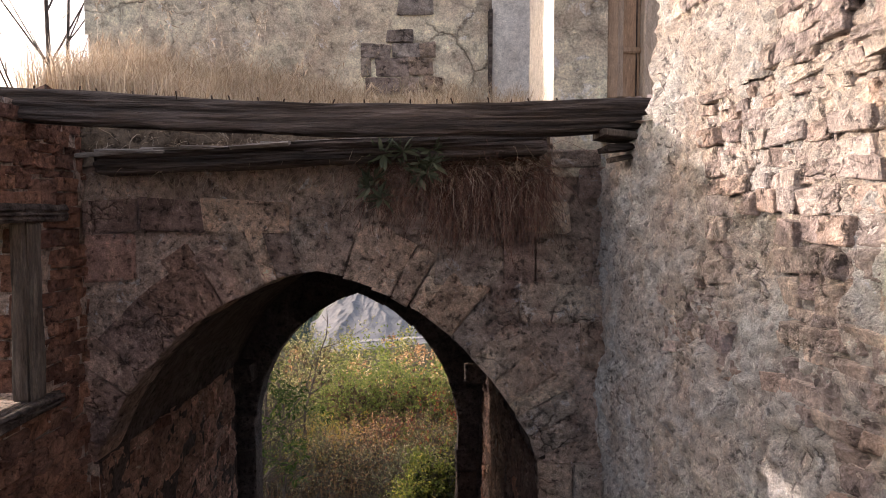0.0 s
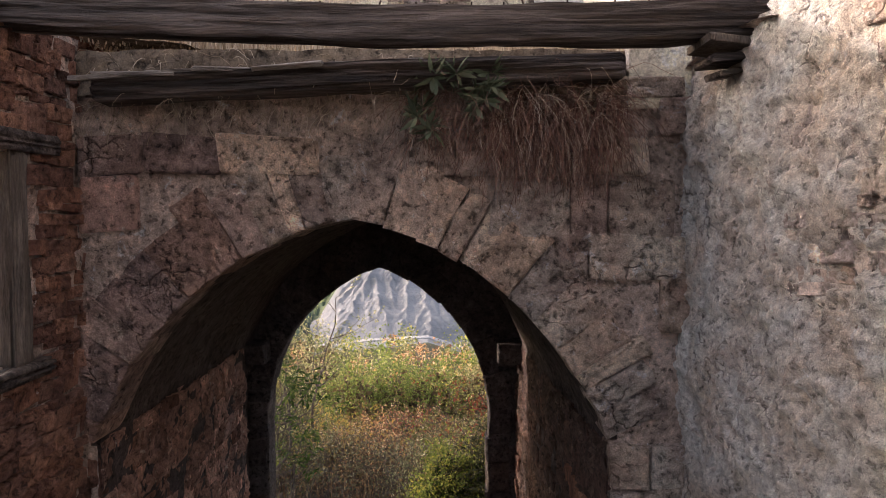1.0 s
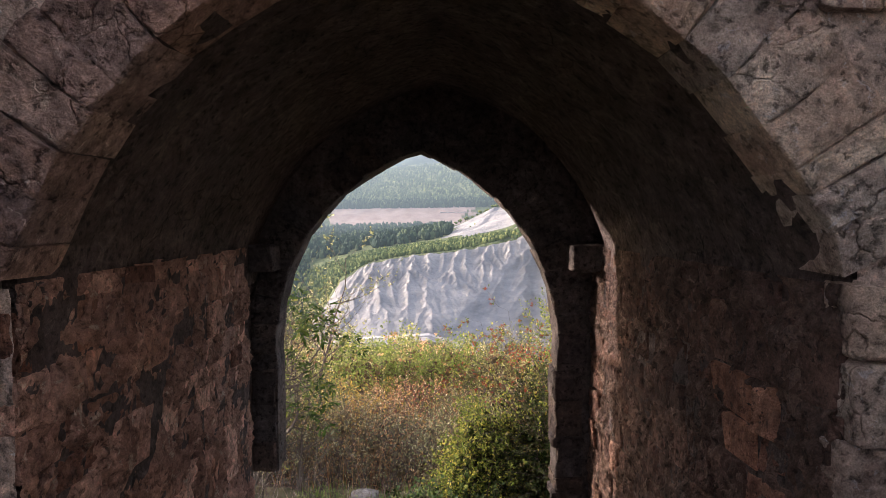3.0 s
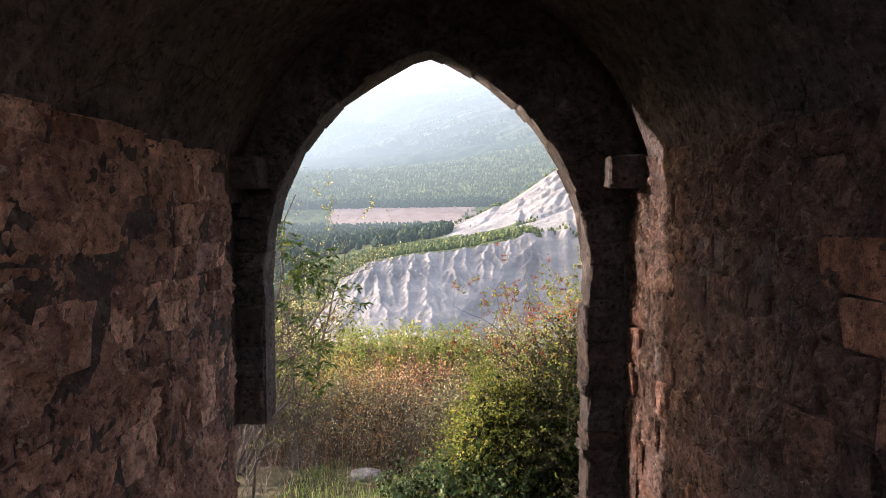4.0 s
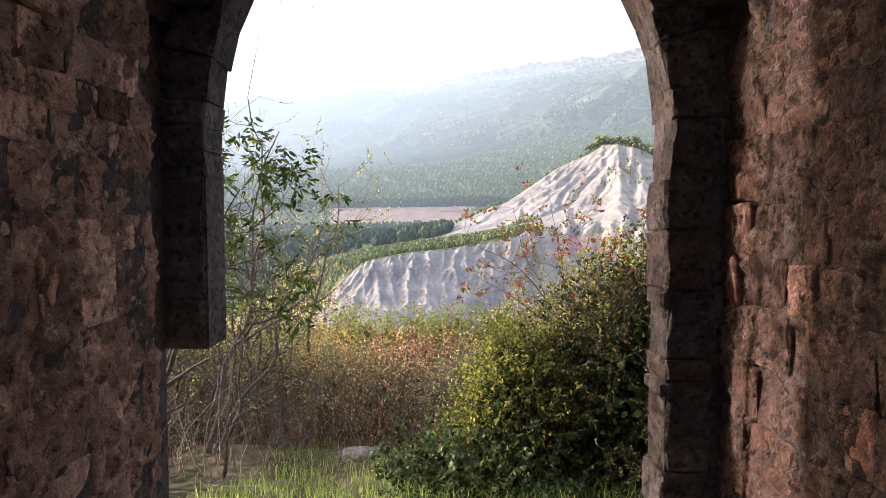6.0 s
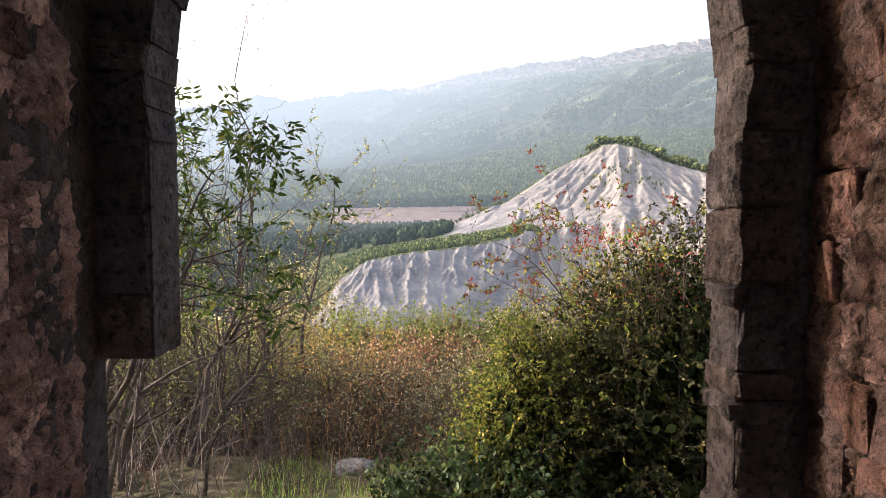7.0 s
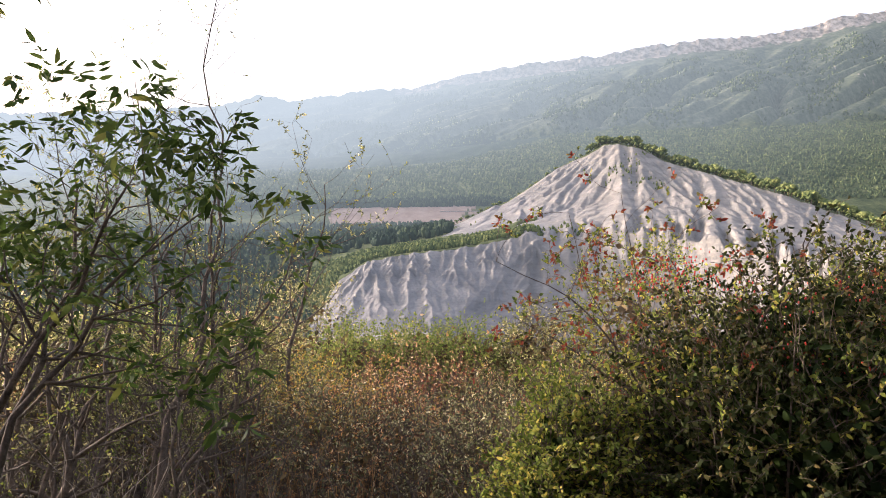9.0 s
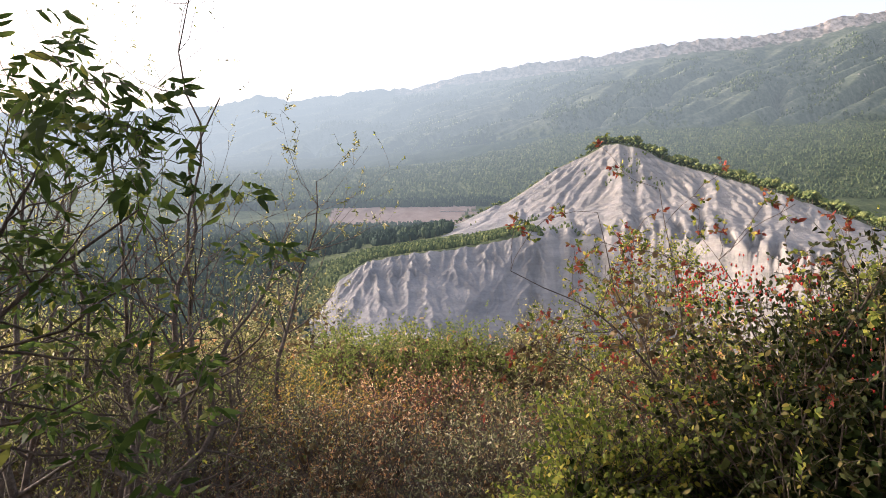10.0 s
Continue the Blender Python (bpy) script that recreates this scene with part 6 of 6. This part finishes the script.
# scrub that covers the falling slope towards the valley
for seed, count, mt, leaf_name in ((901, 150, M_WILLOW, "light_scrub"), (902, 380, M_OLIVELEAF, "olive_scrub"), (903, 240, M_RUSSET, "russet_scrub"), (904, 46, M_BUSHLEAF, "valley_trees")):
    r = np.random.RandomState(seed)
    d = np.exp(r.uniform(math.log(22 if seed != 904 else 110), math.log(245), count))
    uu = (r.uniform(150, 1700, count) - 784) / FOC
    zg, _, _ = land_height(uu[None], d[None])
    tall = r.uniform(1.2, 2.4, count) * (1 + 0.004 * d) * (1.5 if seed == 904 else 1.0)
    P, D, S = [], [], []
    for k in range(count):
        n = 420 if d[k] < 60 else 120
        q = r.normal(size=(n, 3))
        q /= np.linalg.norm(q, axis=1, keepdims=True)
        lump = 1 + 0.3 * np.sin(q[:, :1] * 4 + k) * np.cos(q[:, 2:] * 5 + k * 2)
        q = q * lump * r.uniform(0.45, 1.0, (n, 1)) * np.array([1.0, 1.0, 1.15]) * tall[k]
        P.append(q + np.array([OX + uu[k] * d[k], OY + d[k], zg[0, k] + tall[k] * 0.9]))
        D.append(r.normal(size=(n, 3)))
        S.append(r.uniform(0.1, 0.24, n) * (1 + d[k] / 60))
    v, f = leaf_arrays(np.concatenate(P), np.concatenate(D), np.concatenate(S), rv, (0.5, 0.3))
    tagged(array_ob(leaf_name, v, f, mt), "scrub covering the slope down to the valley", "scrub", kind="stuff")

# grass on the slope outside
roots = []
while len(roots) < 4200:
    x, y = rv.uniform(-3.7, 1.2), rv.uniform(9.2, 15.6)
    if noise.noise(Vector((x * 0.7, y * 0.7, 0.0))) > -0.25:
        roots.append((x, y))
P = np.array(roots)
u = (P[:, 0] - OX) / (P[:, 1] - OY)
zg, _, _ = land_height(u[None], (P[:, 1] - OY)[None])
v, f = blade_arrays(np.column_stack([P, zg[0] - 0.02]), [rv.uniform(0.1, 0.32) for _ in roots], 0.8, 0.0045, rv)
tagged(array_ob("grass", v, f, M_GREENGRASS), "green grass on the slope outside the gate", "grass", kind="stuff")
roots = [(rv.uniform(-6, 2.5), rv.uniform(12.5, 18)) for _ in range(1300)]
P = np.array(roots)
u = (P[:, 0] - OX) / (P[:, 1] - OY)
zg, _, _ = land_height(u[None], (P[:, 1] - OY)[None])
v, f = blade_arrays(np.column_stack([P, zg[0] - 0.02]), [rv.uniform(0.25, 0.6) for _ in roots], 1.1, 0.004, rv)
tagged(array_ob("dry_grass", v, f, M_DRYGRASS), "tall brown dead grass between the shrubs", "grass", kind="stuff")
roots = [(rv.uniform(-4.6, 1.2), rv.uniform(15.2, 20.2)) for _ in range(1300)]
P = np.array(roots)
u = (P[:, 0] - OX) / (P[:, 1] - OY)
zg, _, _ = land_height(u[None], (P[:, 1] - OY)[None])
v, f = blade_arrays(np.column_stack([P, zg[0] - 0.02]), [rv.uniform(0.6, 1.6) for _ in roots], 0.9, 0.0045, rv)
tagged(array_ob("rust_stems", v, f, M_RUSTGRASS), "tall rust and straw coloured stems among the thicket", "dry plants", kind="stuff")
ob = new("field_stone", stone_mesh(M_ROCK, rv, True))
ob.matrix_basis = Matrix.Translation((-2.45, 14.3, gz(-2.45, 14.3) + 0.06)) @ pose(0, 0, 0, 4, -5, 12) @ Matrix.Diagonal((0.56, 0.36, 0.24, 1))
tagged(ob, "flat grey field stone lying in the grass", "stone")

# straw on the upper floor, hanging stems on the wall face
roots, hs = [], []
for _ in range(17000):
    x, y = rv.uniform(-3.6, 0.84), YF + 0.05 + (7.35 - YF) * rv.random() ** 0.8
    if noise.noise(Vector((x * 1.6, y * 1.6, 2.0))) < -0.35:
        continue
    roots.append((x, y, upper_height(x, y) - 0.02))
    hs.append(rv.uniform(0.2, 0.5) + 0.3 * max(0, (y - 6.0) / 1.4) * rv.random() + 0.12 * max(0, -x - 1) * rv.random())
v, f = blade_arrays(roots, hs, 0.75, 0.005, rv)
tagged(array_ob("straw_grass", v, f, M_STRAW), "dense dry straw-coloured grass on the ruined upper floor", "grass", kind="stuff")
P, D, S, stalks = [], [], [], []
for k in range(90):
    x, y = rv.uniform(-3.3, 0.6), rv.uniform(5.3, 7.2)
    h = rv.uniform(0.5, 1.15) if x < -1.2 else rv.uniform(0.35, 0.65)
    line = branch_line((x, y, upper_height(x, y)), (rv.gauss(0, 0.25), rv.gauss(0, 0.2), 1), h, 0.0035, rv, 0.12, -0.12, 7)
    stalks.append(line)
    for j in range(16):
        i = rv.randint(4, 7)
        P.append(tuple(line[i][0] + Vector((rv.gauss(0, 0.025), rv.gauss(0, 0.025), rv.gauss(0, 0.03))))), D.append((rv.gauss(0, 0.5), rv.gauss(0, 0.5), -0.7)), S.append(rv.uniform(0.03, 0.07))
v, f = join([tube_arrays(stalks, 3), leaf_arrays(P, D, S, rv, (0.5, 0.1))])
tagged(array_ob("oat_stalks", v, f, M_STRAW), "tall dry wild oat stalks with hanging seed heads", "grass", kind="stuff")

# brown stems hanging over the wall top
def hanging(x0, x1, z0, count, length, material, name, label, y=4.78, fall=0.5):
    lines = []
    for _ in range(count):
        x = rv.uniform(x0, x1)
        z = z0 + rv.uniform(-0.3, 0.06)
        lines.append(branch_line((x, y + 0.08, z), (rv.gauss(0, 0.8), -0.7 - rv.random() * 0.5, rv.gauss(0.2, 0.5)), length * rv.uniform(0.4, 1.3), 0.0028, rv, 0.45, -fall, 8))
    v, f = tube_arrays(lines, 3)
    ob = array_ob(name, v, f, material)
    return tagged(ob, label, "dry plants", kind="stuff")


hanging(-0.6, 0.8, 6.02, 700, 0.42, M_DRYGRASS, "hanging_stems", "tangle of dry brown stems hanging over the wall top", 4.76)
hanging(-0.05, 0.8, 5.88, 1100, 0.34, M_DRYGRASS, "hanging_stems", "reddish dead stems clinging to the wall face", 4.80, 0.8)
hanging(-2.7, -0.4, 6.2, 420, 0.36, M_STRAW, "hanging_straw", "straw hanging over the wall top behind the log", 4.9)
hanging(-2.4, 0.7, 6.1, 40, 0.28, M_STRAW, "hanging_straw", "pale straw stems lying across the log", 4.62)
plant = tagged(empty("mullein_plant", (-0.35, 4.7, 5.98)), "leafy grey-green plant growing from the wall top", "plant")
P, D, S = [], [], []
for k in range(16):
    cx, cy, cz = rv.uniform(-0.2, 0.3), rv.uniform(-0.1, 0.0), rv.uniform(-0.3, 0.12)
    for j in range(14):
        a = rv.uniform(0, 6.28)
        P.append((cx, cy, cz)), D.append((math.cos(a), -0.45 + 0.4 * rv.random(), math.sin(a) * 0.8 + 0.2)), S.append(rv.uniform(0.07, 0.15))
v, f = leaf_arrays(P, D, S, rv, (0.5, 0.13))
tagged(array_ob("foliage", v, f, M_MULLEIN, plant), kind="stuff")

# ---- far trees and works ----
ICO = bmesh.new()
bmesh.ops.create_icosphere(ICO, subdivisions=1, radius=1.0)
ICO_V = np.array([v.co for v in ICO.verts])
ICO_F = np.array([[v.index for v in fc.verts] for fc in ICO.faces])
ICO.free()


def clumps(centres, sizes, seed, squash=1.0):
    """Uneven leafy clumps, one small solid each."""
    r = np.random.RandomState(seed)
    n, m = len(centres), len(ICO_V)
    V = ICO_V[None] * (1 + r.uniform(-0.28, 0.28, (n, m, 1))) * np.asarray(sizes)[:, None, None] * np.array([1, 1, squash])
    V = V + np.asarray(centres)[:, None]
    F = ICO_F[None] + (np.arange(n) * m)[:, None, None]
    return V.reshape(-1, 3), F.reshape(-1, 3)


def scatter(n, px0, px1, d0, d1, seed, keep=None):
    r = np.random.RandomState(seed)
    px, d = r.uniform(px0, px1, n), r.uniform(d0, d1, n)
    u = (px - 784) / FOC
    if keep is not None:
        ok = keep(px, d, r)
        u, d = u[ok], d[ok]
    z, _, _ = land_height(u[None], d[None])
    return np.column_stack([OX + u * d, OY + d, z[0]])


def far_foliage(name, stops):
    m, nt, bs, out = node_mat(name)
    r = ramp_node(nt, stops)
    nt.links.new(nt.nodes.new("ShaderNodeNewGeometry").outputs["Random Per Island"], r.inputs["Fac"])
    nt.links.new(r.outputs["Color"], bs.inputs["Base Color"])
    bs.inputs["Roughness"].default_value = 0.9
    bs.inputs["Specular IOR Level"].default_value = 0.1
    paint_haze(m, nt, bs, out)
    return m


M_FARPINE = far_foliage("far_pine_foliage", [(0.0, (0.04, 0.065, 0.025)), (0.5, (0.085, 0.115, 0.04)), (1.0, (0.17, 0.19, 0.065))])
M_MIDPINE = far_foliage("far_plain_pine_foliage", [(0.0, (0.042, 0.066, 0.036)), (0.6, (0.065, 0.092, 0.045)), (1.0, (0.105, 0.13, 0.058))])
# darker copy of the far pine foliage for valley, slope and edge woods
M_DARKWOOD = far_foliage("far_darker_foliage", [(0.0, (0.014, 0.03, 0.022)), (0.6, (0.028, 0.05, 0.034)), (1.0, (0.055, 0.08, 0.042))])

# single pines along the high ridge
rf = random.Random(55)
bm = bmesh.new()
bmesh.ops.create_cone(bm, segments=6, radius1=0.16, radius2=0.08, depth=3.2, cap_ends=True)
bmesh.ops.translate(bm, verts=bm.verts, vec=(0, 0, 1.6))
first_pine = tagged(empty("pine_tree"), "rounded green pine on the badlands ridge", "tree", "ridge pines")
part("trunk", bm, M_BARK, first_pine)
cs = [(rf.gauss(0, 0.9), rf.gauss(0, 0.9), 3.6 + rf.uniform(-1.2, 1.7)) for _ in range(11)]
v, f = clumps(cs, [rf.uniform(0.8, 1.35) for _ in cs], 3, 0.85)
array_ob("crown", v, f, M_FARPINE, first_pine)
sites = []
for k in range(170):
    px = 1040 + 560 * (k + rf.random()) / 170
    d = D_RIDGE * float(np.interp(px, (1060, 1200, 1400, 1568, 1800), (1.0, 0.9, 0.72, 0.6, 0.55))) + rf.uniform(0, 16)
    sites.append(((px - 784) / FOC, d))
for k in range(34):
    px = 800 + 240 * (k + rf.random()) / 34
    sites.append(((px - 784) / FOC, D_RIDGE + rf.uniform(4, 20)))
for k, (u, d) in enumerate(sites):
    z, _, _ = land_height(np.array([[u]]), np.array([[d]]))
    s = rf.uniform(1.2, 2.1) * (1.0 if k < 170 else 0.5) * (0.55 + 0.45 * d / D_RIDGE)
    m = Matrix.Translation((OX + u * d, OY + d, float(z[0, 0]) - 0.5)) @ pose(0, 0, 0, 0, 0, rf.uniform(0, 360)) @ Matrix.Diagonal((s, s, s, 1))
    if k == 0:
        first_pine.matrix_basis = m
    else:
        ob = copy_thing(first_pine, Matrix.Identity(4))
        ob.matrix_basis = m


def wood(name, label, places, size, seed, tall=1.25, material=None):
    r = np.random.RandomState(seed)
    n = len(places)
    s = size * r.uniform(0.6, 1.3, n)
    low = clumps(places + np.column_stack([np.zeros(n), np.zeros(n), s * 0.9]), s, seed + 1, tall)
    high = clumps(places + np.column_stack([s * r.normal(0, 0.25, n), s * r.normal(0, 0.25, n), s * 2.1]), s * 0.62, seed + 2, tall)
    v, f = join([low, high])
    return tagged(array_ob(name, v, f, material or M_FARPINE), label, "forest", kind="stuff")


wood("pine_strip", "band of young pines along the terrace above the marl", scatter(3200, 520, 960, D_CREST + 6, D_TERRACE + 40, 5, lambda px, d, r: d < D_CREST + 14 + 96 * np.clip((1000 - px) / 300, 0.15, 1)), 1.15, 6)
wood("scrub_strip", "low scrub on the ledges of the marl ridge", scatter(1500, 830, 1180, 385, 570, 9, lambda px, d, r: np_noise(px / 40, d / 30, 71, 3) > 0.7), 0.75, 10)
wood("valley_wood", "dark wood filling the valley floor", scatter(3800, 150, 800, 520, 1150, 13), 2.7, 14, 1.5, M_DARKWOOD)
wood("slope_wood", "dark wood on the slope beside the badlands", scatter(2600, -200, 545, 302, 520, 29), 1.7, 30, 1.4, M_DARKWOOD)
wood("plain_forest_edge", "dark edge of the pine forest behind the bare bank", scatter(1500, 380, 1010, D_BANK1 + 4, D_BANK1 + 60, 17), 3.8, 18, 1.8, M_DARKWOOD)
wood("plain_forest", "pine forest covering the plain", scatter(15000, 250, 1620, D_BANK1 + 60, 2700, 21, lambda px, d, r: d < np.interp(px, (300, 800, 985, 1000), (2230, 2210, 2600, 2700))), 3.0, 22, 1.4, M_MIDPINE)


wood("mountain_forest", "dark forest in the folds of the mountain", scatter(8000, 560, 1660, 2720, 3780, 41, lambda px, d, r: np_noise(px / 34, d / 120, 43, 4) > 0.1), 5.0, 42, 1.2, M_MIDPINE)

# the valley road at the foot of the marl
road_u = np.linspace((530 - 784) / FOC, (930 - 784) / FOC, 60)
verts = []
for u in road_u:
    dm = D_TOE - 8 + 3 * math.sin(u * 14)
    zr = land_height(np.array([[u]]), np.array([[dm]]), False)[0][0, 0] + 1.0
    for off, dz in ((-3.0, -2.5), (-2.4, 0.0), (2.4, 0.1), (3.0, -1.0)):
        verts.append((OX + u * (dm + off), OY + dm + off, zr + dz))
road = array_ob("road", verts, grid_faces(60, 4), M_CONCRETE)
tagged(road, "pale valley road at the foot of the marl slope", "road", kind="structure")

# bridge at the end of the bare bank
bridge = tagged(empty("bridge", (0, 0, 0)), "small pale concrete road bridge on piers far away", "bridge")
u0 = (800 - 784) / FOC
bx, by = OX + u0 * 1240, OY + 1240
bz = OZ + 1240 * float(slope_of(374))
bm = bmesh.new()
rough_box(bm, (bx - 24, by - 4, bz - 1.6), (bx + 46, by + 4, bz), 0, 0.1)
part("deck", bm, M_CONCRETE, bridge)
for k in range(4):
    bm = bmesh.new()
    rough_box(bm, (bx - 6 + k * 14, by - 3, bz - 22), (bx - 4 + k * 14, by + 3, bz - 1.6), 0, 0.1)
    part("pier", bm, M_CONCRETE, bridge)
